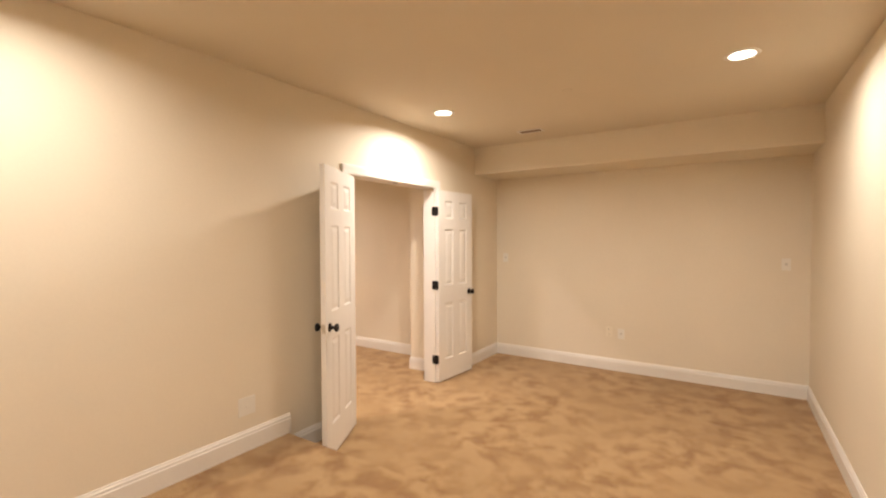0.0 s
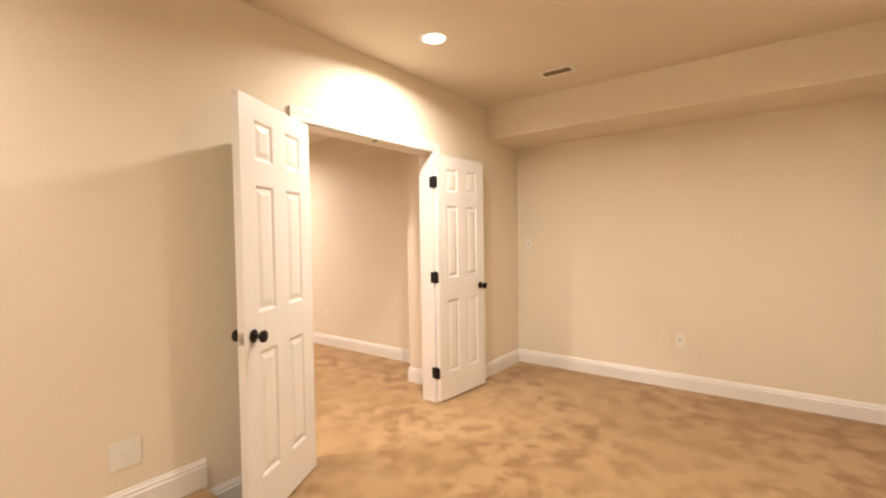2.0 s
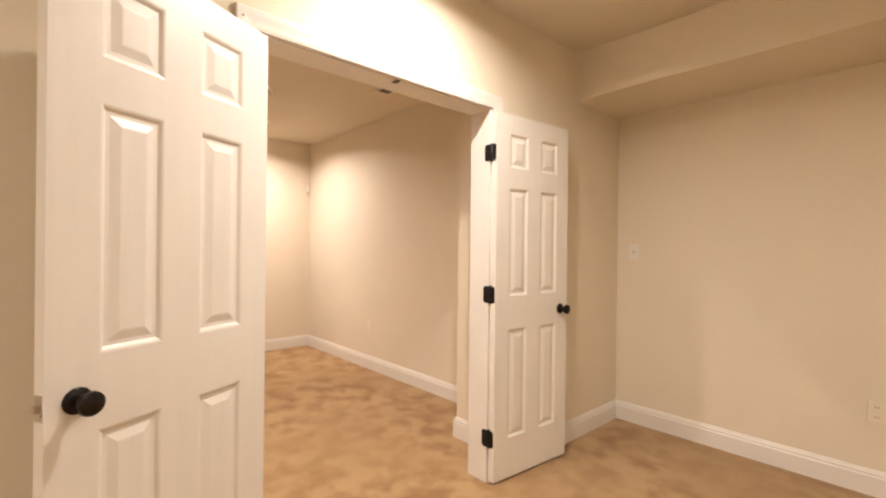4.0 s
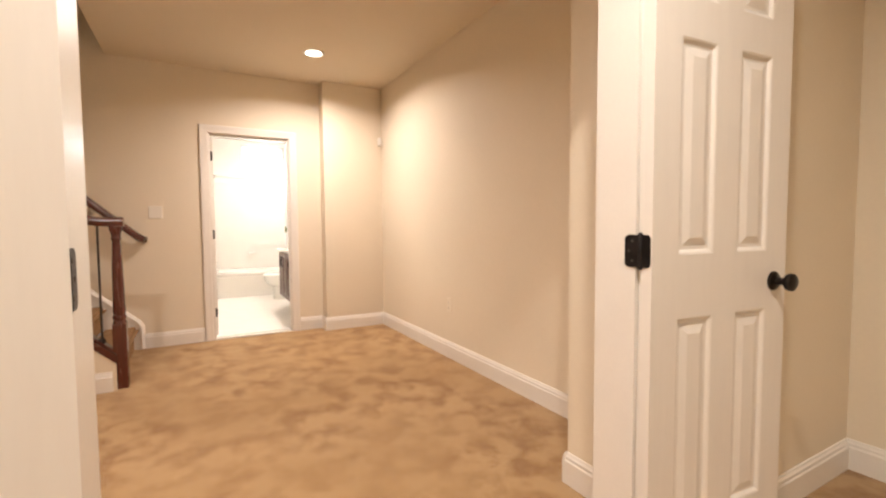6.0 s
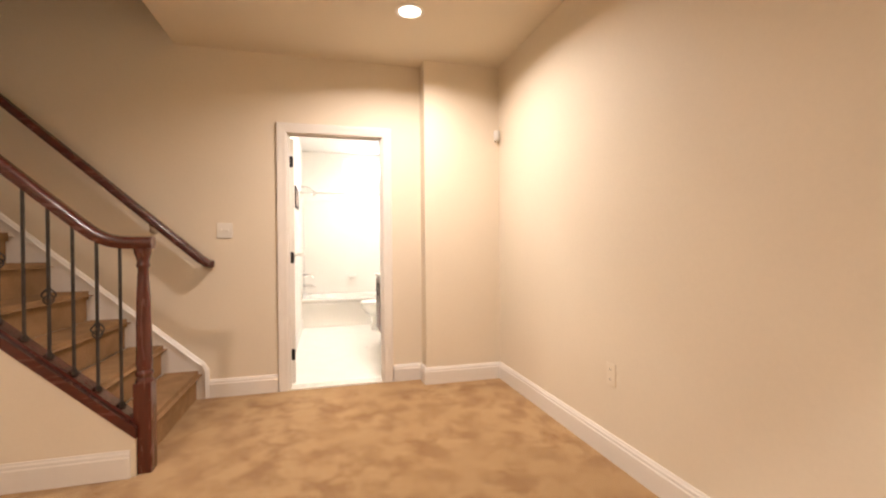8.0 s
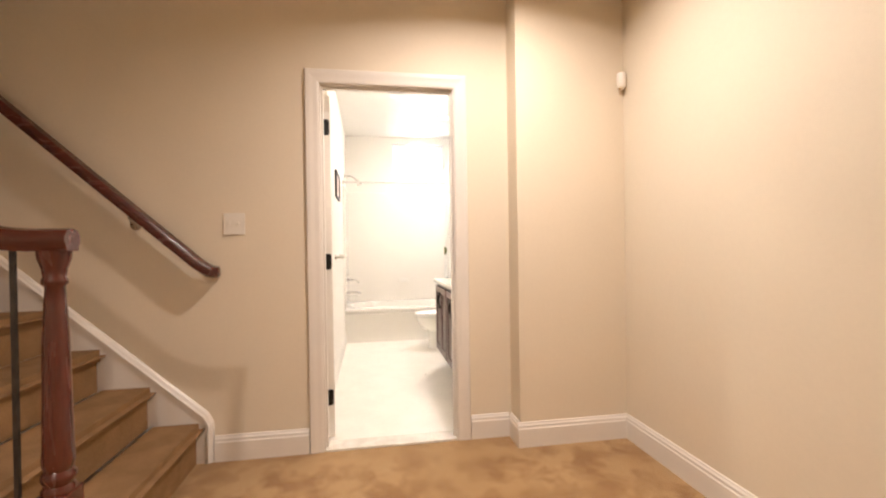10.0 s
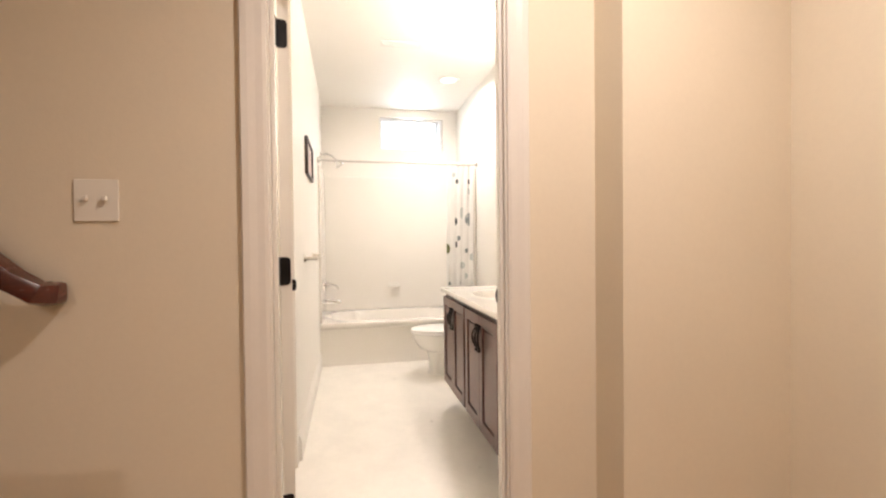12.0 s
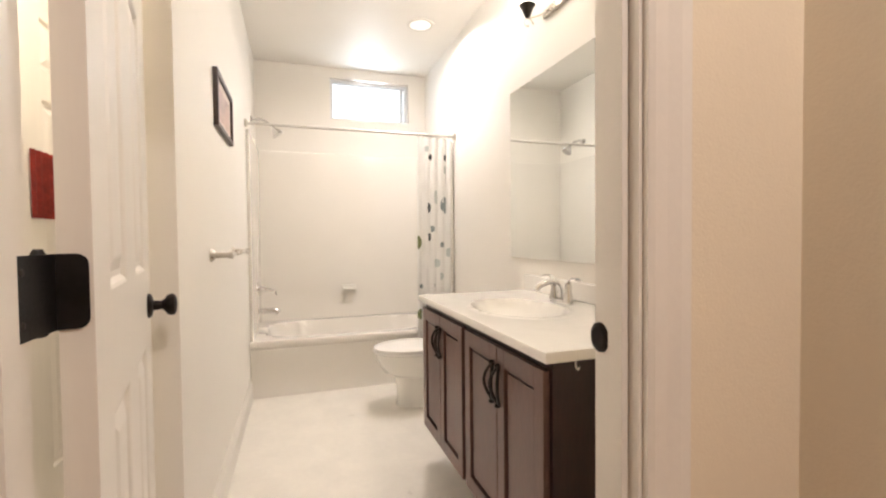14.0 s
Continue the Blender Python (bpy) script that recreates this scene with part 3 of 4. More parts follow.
def door(name, pin, yaw, w, h, flip, label, knobs=True, latch=True, hinge_z=(0.245, 1.035, 1.815), hinge_mat=None, knob_z=0.925, gap=0.015, barrel=0.0):
    """A hung leaf; x runs from the pin along the leaf. flip: the slab lies on the -y side of the pin."""
    d = thing(name, (pin[0], pin[1], gap), label, "door", rz=yaw)
    leaf = panel_leaf(w, h)
    off = -0.0375 if flip else 0.0025
    for v in leaf.verts:
        v.co.y += off
        v.co.x += 0.002
    part("leaf", leaf, DOOR_PAINT, d, "white six-panel door leaf")
    mid = off + 0.0175
    if knobs:
        for side in (1, -1):
            m = pose(w - 0.062, mid + side * 0.0175, knob_z - gap, -90 * side, 0, 0)
            part("knob", lathe(bmesh.new(), KNOB, m, 24), BRONZE, d, "oil-rubbed bronze knob", smooth=True)
    if latch:
        part("latch_plate", boxes((w + 0.002, w + 0.0035, mid - 0.013, mid + 0.013, knob_z - gap - 0.029, knob_z - gap + 0.029)), NICKEL, d, "metal latch plate")
        part("latch_bolt", boxes((w + 0.003, w + 0.014, mid - 0.006, mid + 0.006, knob_z - gap - 0.009, knob_z - gap + 0.009), bevel=0.002), NICKEL, d, "metal latch bolt")
    for z in hinge_z:
        bm = lathe(bmesh.new(), [(0.0045, z - 0.052), (0.0075, z - 0.050), (0.0075, z + 0.046), (0.0045, z + 0.052)], pose(-barrel * 0.3, barrel, -gap), 12)
        ya, yb = (off + 0.004, 0.0) if flip else (0.0, off + 0.031)
        ye, rr, zz = (ya, 0.013, z - gap) if flip else (yb, -0.013, z - gap)
        arc = [(ye + rr - rr * math.cos(radians(a)), zz + 0.046 - 0.013 + 0.013 * math.sin(radians(a))) for a in (0, 22, 45, 68, 90)]
        out = [(0.0, zz - 0.046), (0.0, zz + 0.046)] + arc[::-1] + [(u, 2 * zz - v) for u, v in arc]
        part("edge_plate", prism(bmesh.new(), out, "x", -0.0006, 0.0018), BLACK, d, "black rounded hinge plate on the door edge")
        part("hinge_barrel", bm, hinge_mat or BLACK, d, "black hinge barrel", smooth=True)
    return d


LW = 0.612
d1 = door("door_leaf_double", (0.012, JN + 0.004), 85.0, LW, 2.02, True, "white six-panel double door leaf, standing wide open")
d2 = door("door_leaf_double", (0.014, JS - 0.004), -62.8, 0.655, 2.015, False, "white six-panel double door leaf, standing open against the step")


def hinge_leaf(parent, x0, x1, y, face, z, name="hinge_plate"):
    """A rounded hinge plate lying on a jamb at y, facing +1 or -1 in y, with its screws."""
    bm = bmesh.new()
    r, h2 = 0.014, 0.046
    out = []
    sx = 1 if x1 > x0 else -1
    for cx, cz, a0 in ((x1 - sx * r, z + h2 - r, 90), (x1 - sx * r, z - h2 + r, 0)):
        for k in range(5):
            a = radians(a0 - 22.5 * k)
            out.append((cx + sx * r * math.cos(a), cz + r * math.sin(a)))
    out = [(x0, z + h2)] + out + [(x0, z - h2)]
    prism(bm, out, "y", y, y + face * 0.0025)
    ob = part(name, bm, BLACK, parent, "black rounded hinge plate")
    for k in (-0.028, 0.0, 0.028):
        part("screw", lathe(bmesh.new(), [(0.0045, 0.0), (0.004, 0.0010), (0.002, 0.0014)], pose(x0 + (x1 - x0) * (0.42 if k else 0.68), y + face * 0.0025, z + k, -90 * face, 0, 0), 10), IRON, ob)
    return ob


for yj, face in ((JN, -1), (JS, 1)):
    hs = thing("hinge_set", (0, 0, 0), "black hinge plates on the lining of the double doorway", "hinges")
    for z in (0.245, 1.035, 1.815):
        hinge_leaf(hs, 0.009, -0.034, yj, face, z)
strike = thing("catch_plate", (-0.02, -0.62, HEAD), "small dark ball catch in the head of the double doorway", "door catch")
part("plate", boxes((-0.02, 0.02, -0.012, 0.012, -0.003, -0.0002)), BRONZE, strike)
bcatch = thing("door_bumper", (0.016, -1.30, 2.095), "small white catch on the casing over the double doorway", "door catch")
part("stub", lathe(bmesh.new(), [(0.006, 0), (0.006, 0.003), (0.003, 0.006)], pose(0, 0, 0, 0, 90, 0), 12), PLATE, bcatch, smooth=True)

d3 = door("door_bathroom", (-4.165, BS + 0.001), 190.8, 0.715, 1.985, True, "white six-panel bathroom door, standing open into the bathroom", knob_z=0.93, barrel=0.013)
hs = thing("hinge_set", (0, 0, 0), "black hinge plates on the lining of the bathroom door", "hinges")
for z in (0.245, 1.035, 1.815):
    hinge_leaf(hs, -4.112, -4.074, BS, 1, z)
    part("knuckle_plate", boxes((-4.170, -4.112, BS + 0.0002, BS + 0.0025, z - 0.046, z + 0.046)), BLACK, hs, "black hinge plate spanning the gap")
strike = thing("strike_plate", (-4.085, BN, 0.935), "dark strike plate on the bathroom door lining", "strike plate")
part("plate", lathe(bmesh.new(), [(1.0, 0.0002), (0.97, 0.003), (0.7, 0.0055), (0.0, 0.006)], pose(-0.018, 0, 0, 90, 0, 0) @ Matrix.Diagonal((0.021, 0.024, 1, 1)), 28), BRONZE, strike)
d4 = door("closet_door", (-5.86, -1.596), 0.0, 0.74, 2.03, False, "white six-panel closet door behind the bathroom door", knobs=False, latch=False, hinge_z=())
cloth = thing("hanging_cloth", (-5.53, -1.557, 1.18), "red patterned cloth hanging on the closet door", "cloth")
bm = bmesh.new()
cols = [[bm.verts.new((0.15 * i / 12 - 0.075, 0.006 * math.sin(i * 1.9) + 0.008, z)) for i in range(13)] for z in (0.0, 0.08, 0.17, 0.245)]
for a, b in zip(cols, cols[1:]):
    for i in range(12):
        bm.faces.new((a[i], a[i + 1], b[i + 1], b[i]))
bmesh.ops.solidify(bm, geom=bm.faces[:], thickness=0.004)
part("fabric", bm, RED, cloth)

# ---- ceiling fittings ----


def can(x, y, z):
    c = thing("recessed_light", (x, y, z), "lit white recessed ceiling light", "recessed light", "recessed lights")
    part("trim_ring", lathe_ring(0.070, 0.094, 0.006), TRIM, c, "white trim ring", smooth=True)
    part("diffuser", lathe(bmesh.new(), [(0.069, -0.001), (0.069, -0.004), (0.05, -0.006), (0.0, -0.0065)], None, 32), CAN_GLOW, c, "lit diffuser", smooth=True)


def lathe_ring(r0, r1, h, sides=40):
    bm = bmesh.new()
    prof = [(r1, -0.0003), (r1, -h * 0.4), ((r0 + r1) / 2, -h), (r0, -h * 0.7), (r0, -0.0003)]
    rings = [[bm.verts.new((r * math.cos(2 * math.pi * i / sides), r * math.sin(2 * math.pi * i / sides), z)) for i in range(sides)] for r, z in prof]
    for a, b in zip(rings, rings[1:] + rings[:1]):
        for i in range(sides):
            bm.faces.new((a[i], a[(i + 1) % sides], b[(i + 1) % sides], b[i]))
    return bm


for cx, cy in CANS_ROOM + CANS_HALL:
    can(cx, cy, CEIL)


def vent(x, y, z, lx, ly, label, louvre):
    v = thing("ceiling_vent", (x, y, z), label, "ceiling vent")
    part("frame", boxes((-lx / 2, lx / 2, -ly / 2, -ly / 2 + 0.022, -0.006, -0.0003), (-lx / 2, lx / 2, ly / 2 - 0.022, ly / 2, -0.006, -0.0003),
                        (-lx / 2, -lx / 2 + 0.022, -ly / 2 + 0.022, ly / 2 - 0.022, -0.006, -0.0003), (lx / 2 - 0.022, lx / 2, -ly / 2 + 0.022, ly / 2 - 0.022, -0.006, -0.0003)), TRIM, v)
    # Flat sheet on the ceiling, coloured as the shade behind the slats.
    part("duct_shade", boxes((-lx / 2 + 0.022, lx / 2 - 0.022, -ly / 2 + 0.022, ly / 2 - 0.022, -0.0012, -0.0003)), GAP, v, "dark sheet for the shade inside the vent")
    along_x = lx >= ly
    n = 7
    for k in range(n):
        u = -0.5 + (k + 0.5) / n
        bm = bmesh.new()
        if along_x:
            box(bm, -lx / 2 + 0.022, lx / 2 - 0.022, u * (ly - 0.044) - 0.004, u * (ly - 0.044) + 0.002, -0.0058, -0.0015)
        else:
            box(bm, u * (lx - 0.044) - 0.004, u * (lx - 0.044) + 0.002, -ly / 2 + 0.022, ly / 2 - 0.022, -0.0058, -0.0015)
        part("slat", bm, louvre, v)


vent(0.895, 0.42, CEIL, 0.26, 0.13, "small ceiling air vent with dark louvres", LOUVRE)
vent(-1.42, 0.32, CEIL, 0.26, 0.15, "small ceiling air vent with dark louvres", LOUVRE)
vent(-5.93, -0.32, 2.6, 0.10, 0.30, "slim bathroom ceiling vent with pale slats", TRIM)
sd = thing("smoke_detector", (-2.12, -0.45, CEIL), "round off-white smoke detector", "smoke detector")
part("body", lathe(bmesh.new(), [(0.068, -0.0003), (0.068, -0.012), (0.060, -0.030), (0.040, -0.036), (0.0, -0.037)], None, 32), PLATE, sd, smooth=True)
part("grille_ring", lathe_ring(0.034, 0.040, 0.003), GAP, sd).location = (0, 0, -0.0362)
sp = thing("sprinkler_cover", (1.59, -0.60, CEIL), "small round sprinkler cover on the ceiling", "sprinkler")
part("cap", lathe(bmesh.new(), [(0.036, -0.0003), (0.036, -0.004), (0.030, -0.007), (0.0, -0.008)], None, 24), CEILING, sp, smooth=True)

# ---- wall plates ----


def plate(name, at, rz, label, kind="outlet", w=0.072, h=0.115):
    """A wall plate whose back lies on the wall; it faces local -y."""
    p = thing(name, at, label, {"outlet": "power outlet", "switch": "light switch", "jack": "wall jack"}[kind], rz=rz)
    part("cover", boxes((-w / 2, w / 2, -0.006, -0.0003, -h / 2, h / 2), bevel=0.002), OUTLET if kind == "outlet" else PLATE, p, "almond cover plate" if kind == "outlet" else "white cover plate")
    if kind == "outlet":
        for z in (-0.026, 0.026):
            part("socket", boxes((-0.017, 0.017, -0.008, -0.006, z - 0.014, z + 0.014), bevel=0.0008), OUTLET, p)
            for x in (-0.006, 0.006):
                part("slot", boxes((x - 0.001, x + 0.001, -0.0084, -0.0078, z - 0.005, z + 0.006)), GAP, p)
    elif kind == "switch":
        n = 2 if w > 0.1 else 1
        for k in range(n):
            x = (k - (n - 1) / 2) * 0.046
            part("toggle", boxes((x - 0.005, x + 0.005, -0.018, -0.006, -0.002, 0.012), bevel=0.0015), PLATE, p, "white toggle")
    else:
        part("jack", boxes((-0.010, 0.010, -0.009, -0.006, -0.010, 0.010), bevel=0.001), NICKEL if w < 0.1 else PLATE, p, "small jack")
    return p


plate("cable_plate", (0, -2.17, 0.455), 90, "wide white cover plate low on the wall by the raised floor", "jack", 0.118, 0.118)
plate("outlet", (1.44, 1.474, 0.445), 0, "almond power outlet low on the far wall")
plate("cable_plate", (1.57, 1.474, 0.43), 0, "white cable plate beside the outlet on the far wall", "jack")
plate("cable_plate", (3.055, 1.474, 1.27), 0, "white plate with a jack at chest height on the far wall", "jack")
plate("cable_plate", (0.13, 1.474, 1.275), 0, "white plate with a jack near the corner", "jack")
plate("outlet", (-2.36, 0.76, 0.445), 0, "almond power outlet low on the hall wall")
plate("light_switch", (-4.02, -1.395, 1.25), 90, "white double switch plate beside the bathroom door", "switch", 0.108, 0.115)
se = thing("motion_sensor", (-3.834, 0.732, 2.035), "white corner alarm sensor high in the hall", "alarm sensor", rz=-45)
bm = lathe(bmesh.new(), [(0.010, -0.045), (0.020, -0.038), (0.026, -0.018), (0.026, 0.034), (0.022, 0.043), (0.0, 0.046)], None, 20)
part("body", bm, PLATE, se, "white rounded sensor body", smooth=True)
part("lens", lathe(bmesh.new(), [(0.0, -0.054), (0.010, -0.051), (0.015, -0.044), (0.015, -0.038), (0.0, -0.037)], pose(0, -0.006, 0), 16), NICKEL, se, "grey lens", smooth=True)

# ---- bathroom ----
win = tagged(new("window_1"), "small high slider window with white vinyl frame", "window", kind="structure")
fx0, fx1 = XB - 0.10, XB - 0.045
part("window_frame", boxes((fx0, fx1, WY0, WY1, WZ0, WZ0 + 0.028), (fx0, fx1, WY0, WY1, WZ1 - 0.028, WZ1), (fx0, fx1, WY0, WY0 + 0.028, WZ0 + 0.028, WZ1 - 0.028), (fx0, fx1, WY1 - 0.028, WY1, WZ0 + 0.028, WZ1 - 0.028)), VINYL, win, "white vinyl window frame")
part("meeting_stile", boxes((fx0 + 0.01, fx1 - 0.008, WY1 - 0.068, WY1 - 0.046, WZ0 + 0.028, WZ1 - 0.028)), VINYL, win)
# Thin dark strip paints the frame's shadow beside the stile.
part("stile_shadow", boxes((fx1 - 0.0075, fx1 - 0.004, WY1 - 0.052, WY1 - 0.046, WZ0 + 0.03, WZ1 - 0.03)), GAP, win, "dark line painted for the frame's shadow")
pane = part("pane", boxes((fx0 + 0.02, fx0 + 0.024, WY0 + 0.028, WY1 - 0.028, WZ0 + 0.028, WZ1 - 0.028)), GLASS, win)
pane.visible_shadow = False
part("window_sill", boxes((XB - 0.045, XB + 0.004, WY0 + 0.001, WY1 - 0.001, WZ0, WZ0 + 0.004)), VINYL, win)
structure("backdrop", boxes((XB - 1.6, XB - 1.58, -3, 3, 0.5, 5)), SKY_GLOW, "plain bright sky outside the small window", "sky")

TX = -6.76          # face of the tub's apron
TZ = 0.395


def tub_bm():
    bm = bmesh.new()
    x0, x1, y0, y1 = XB + 0.002, TX, -0.983, 0.498
    nx, ny = 22, 34

    def inner(u, v):
        """How far inside the basin's oval: below 0 on the rim."""
        a = abs((u - 0.5) / 0.385) ** 3.2 + abs((v - 0.5) / 0.445) ** 3.6
        return 1 - a

    grid = []
    for i in range(nx + 1):
        row = []
        for j in range(ny + 1):
            u, v = i / nx, j / ny
            k = inner(u, v)
            z = TZ
            if k > 0:
                z = TZ - 0.33 * min(1.0, k * 1.9) ** 0.75
            row.append(bm.verts.new((x0 + (x1 - x0) * u, y0 + (y1 - y0) * v, z)))
        grid.append(row)
    for i in range(nx):
        for j in range(ny):
            bm.faces.new((grid[i][j], grid[i + 1][j], grid[i + 1][j + 1], grid[i][j + 1]))
    prof = [(x1 + 0.006, TZ - 0.006), (x1 + 0.008, TZ - 0.022), (x1 + 0.003, TZ - 0.045), (x1 - 0.012, TZ - 0.06), (x1 - 0.018, 0.06), (x1 - 0.006, 0.03), (x1 - 0.004, 0.0)]
    last = grid[nx]
    for px, pz in prof:
        row = [bm.verts.new((px, v.co.y, pz)) for v in last]
        for j in range(ny):
            bm.faces.new((last[j], row[j], row[j + 1], last[j + 1]))
        last = row
    return bm


tub = thing("bathtub", (0, 0, 0), "cream-white alcove bathtub with a smooth apron", "bathtub")
part("shell", tub_bm(), ACRYL, tub, smooth=True)
part("drain_cover", lathe(bmesh.new(), [(0.033, 0), (0.033, 0.004), (0.022, 0.009), (0.0, 0.010)], pose(-7.15, -0.900, 0.30, -72, 0, 0), 20), CHROME, tub, "chrome overflow cover", smooth=True)
sur = thing("tub_surround", (0, 0, 0), "glossy cream-white wall surround above the bathtub", "tub surround")
part("panel", boxes((XB + 0.001, XB + 0.022, -0.983, 0.498, TZ + 0.001, 1.84), bevel=0.006), ACRYL, sur, "glossy back panel")
for y0, y1 in ((-0.984, -0.962), (0.477, 0.499)):
    part("panel", boxes((XB + 0.023, TX - 0.01, y0, y1, TZ + 0.001, 1.84), bevel=0.006), ACRYL, sur, "glossy side panel")
dish = boxes((XB + 0.022, XB + 0.085, -0.30, -0.175, 0.64, 0.652), (XB + 0.022, XB + 0.036, -0.30, -0.175, 0.652, 0.685), (XB + 0.075, XB + 0.085, -0.30, -0.175, 0.652, 0.665), bevel=0.004)
sd2 = thing("soap_dish", (0, 0, 0), "small white soap dish on the tub surround", "soap dish")
part("dish", dish, CHINA, sd2)

valve = thing("shower_valve", (-7.15, -0.962, 0.715), "chrome lever valve on the tub surround", "shower valve")
part("escutcheon", lathe(bmesh.new(), [(0.062, 0), (0.060, 0.008), (0.035, 0.016), (0.022, 0.020), (0.022, 0.055), (0.0, 0.060)], pose(0, 0, 0, -90, 0, 0), 32), CHROME, valve, smooth=True)
part("lever", sweep(bmesh.new(), [(0, 0.045, 0.0), (0.012, 0.09, -0.004), (0.018, 0.125, -0.020), (0.018, 0.135, -0.050)], circle(0.009, 10)), CHROME, valve, "chrome lever", smooth=True)
spout = thing("tub_spout", (-7.15, -0.962, 0.545), "chrome tub spout on the surround", "tub spout")
part("spout", sweep(bmesh.new(), [(0, 0, 0), (0, 0.10, 0.0), (0, 0.135, -0.006), (0, 0.15, -0.022)], circle(0.024, 16)), CHROME, spout, smooth=True)
sh = thing("shower_fixture", (-7.15, -0.984, 2.0), "chrome shower head on a bent arm", "shower head")
part("flange", lathe(bmesh.new(), [(0.03, 0), (0.028, 0.008), (0.01, 0.012)], pose(0, 0, 0, -90, 0, 0), 20), CHROME, sh, smooth=True)
part("arm", sweep(bmesh.new(), [(0, 0, 0), (0, 0.06, 0.008), (0, 0.11, -0.010), (0, 0.15, -0.050)], circle(0.010, 12)), CHROME, sh, "chrome shower arm", smooth=True)
part("head", lathe(bmesh.new(), [(0.014, 0.01), (0.018, -0.01), (0.040, -0.045), (0.046, -0.060), (0.044, -0.066), (0.0, -0.066)], pose(0, 0.155, -0.055, 35, 0, 0), 24), CHROME, sh, "chrome head", smooth=True)

rod = thing("shower_rod", (0, 0, 0), "straight brushed metal shower curtain rod", "shower rod")
part("tube", sweep(bmesh.new(), [(-6.73, -0.985, 1.868), (-6.73, 0.5, 1.868)], circle(0.0100, 16)), SATIN, rod, smooth=True)
for y, a in ((-0.9845, -90), (0.4995, 90)):
    part("end_flange", lathe(bmesh.new(), [(0.028, 0), (0.027, 0.012), (0.016, 0.022)], pose(-6.73, y, 1.868, a, 0, 0), 20), NICKEL, rod, smooth=True)

cur = thing("shower_curtain", (0, 0, 0), "white shower curtain with green and slate dots, bunched to one side", "shower curtain")
CY0, CY1, CN = 0.195, 0.462, 120


def fold(u, z):
    """The pleated curtain: x off the rod and y along it, wider towards the hem."""
    k = 0.7 + 0.3 * (1.85 - z) / 1.8
    x = -6.722 + 0.011 * k * math.sin(u * 2 * math.pi * 4.5 + 0.6 * math.sin(z * 1.7)) + 0.003 * math.sin(u * 31 + z * 2)
    y = CY0 - 0.018 * (1.85 - z) / 1.8 + (CY1 - CY0) * u + 0.008 * math.sin(u * 2 * math.pi * 11)
    return x, y


bm = bmesh.new()
zs = [1.845 - 1.78 * j / 30 for j in range(31)]
g = [[bm.verts.new((*fold(i / CN, z), z)) for i in range(CN + 1)] for z in zs]
for a, b in zip(g, g[1:]):
    for i in range(CN):
        bm.faces.new((a[i], a[i + 1], b[i + 1], b[i]))
part("fabric", bm, FABRIC, cur, "white pleated fabric", smooth=True)
for i in range(8):
    u = (i + 0.5) / 8
    x, y = fold(u, 1.84)
    part("curtain_ring", sweep(bmesh.new(), [(-6.73 + 0.021 * math.cos(a), y, 1.862 + 0.026 * math.sin(a)) for a in (2 * math.pi * k / 14 for k in range(14))], circle(0.0022, 6), closed=True, up=Vector((0, 1, 0))), CHROME, cur, "small metal curtain ring", smooth=True)


def dot(u, z, ru, rz, mat):
    """A printed spot laid on the fold of the fabric."""
    bm = bmesh.new()
    c = None
    rows = []
    for r in (0.0, 0.5, 1.0):
        ring = []
        for k in range(14):
            a = 2 * math.pi * k / 14
            uu, zz = u + ru * r * math.cos(a), z + rz * r * math.sin(a)
            x, y = fold(min(max(uu, 0), 1), zz)
            ring.append(bm.verts.new((x + 0.0025, y, zz)))
        rows.append(ring)
    for a, b in zip(rows, rows[1:]):
        for k in range(14):
            bm.faces.new((a[k], a[(k + 1) % 14], b[(k + 1) % 14], b[k]))
    bmesh.ops.remove_doubles(bm, verts=bm.verts, dist=1e-6)
    part("printed_dot", bm, mat, cur)


for u, z, ru, rz, mat in ((0.40, 1.70, 0.05, 0.030, DOT_DARK), (0.27, 1.76, 0.03, 0.022, DOT_PALE), (0.84, 1.70, 0.05, 0.026, DOT_DARK), (0.82, 1.61, 0.04, 0.030, DOT_PALE), (0.55, 1.40, 0.08, 0.05, DOT_PALE),
                          (0.33, 1.32, 0.05, 0.045, DOT_DARK), (0.80, 1.34, 0.10, 0.065, DOT_BLUE), (0.04, 1.06, 0.07, 0.055, DOT_GREEN), (0.36, 1.10, 0.05, 0.028, DOT_DARK), (0.44, 1.16, 0.04, 0.024, DOT_BLUE),
                          (0.74, 1.04, 0.04, 0.022, DOT_BLUE), (0.58, 0.90, 0.09, 0.034, DOT_PALE), (0.13, 0.73, 0.05, 0.022, DOT_BLUE), (0.50, 0.73, 0.03, 0.016, DOT_DARK), (0.70, 0.80, 0.05, 0.03, DOT_PALE),
                          (0.06, 0.52, 0.07, 0.045, DOT_GREEN), (0.55, 0.52, 0.04, 0.024, DOT_DARK), (0.06, 0.26, 0.08, 0.055, DOT_GREEN), (0.45, 0.30, 0.06, 0.04, DOT_BLUE), (0.10, 0.09, 0.08, 0.05, DOT_GREEN), (0.8, 0.45, 0.05, 0.03, DOT_DARK), (0.93, 0.98, 0.06, 0.035, DOT_PALE)):
    dot(u, z, ru, rz, mat)

# toilet: bowl towards -y, tank on the north wall
TOX, TOY = -6.34, 0.0
toilet = thing("toilet", (TOX, 0.48, 0), "white china toilet with a closed lid", "toilet")


def oval(cx, cy, a, b, back, z, n=32, m=1.0):
    """An egg-shaped ring, pointed towards -y and flatter at the back."""
    out = []
    for k in range(n):
        t = 2 * math.pi * k / n
        y = math.sin(t)
        out.append((cx + a * math.cos(t) * (1.0 if y < 0 else 1.0), cy + (b if y < 0 else back) * y, z))
    return out


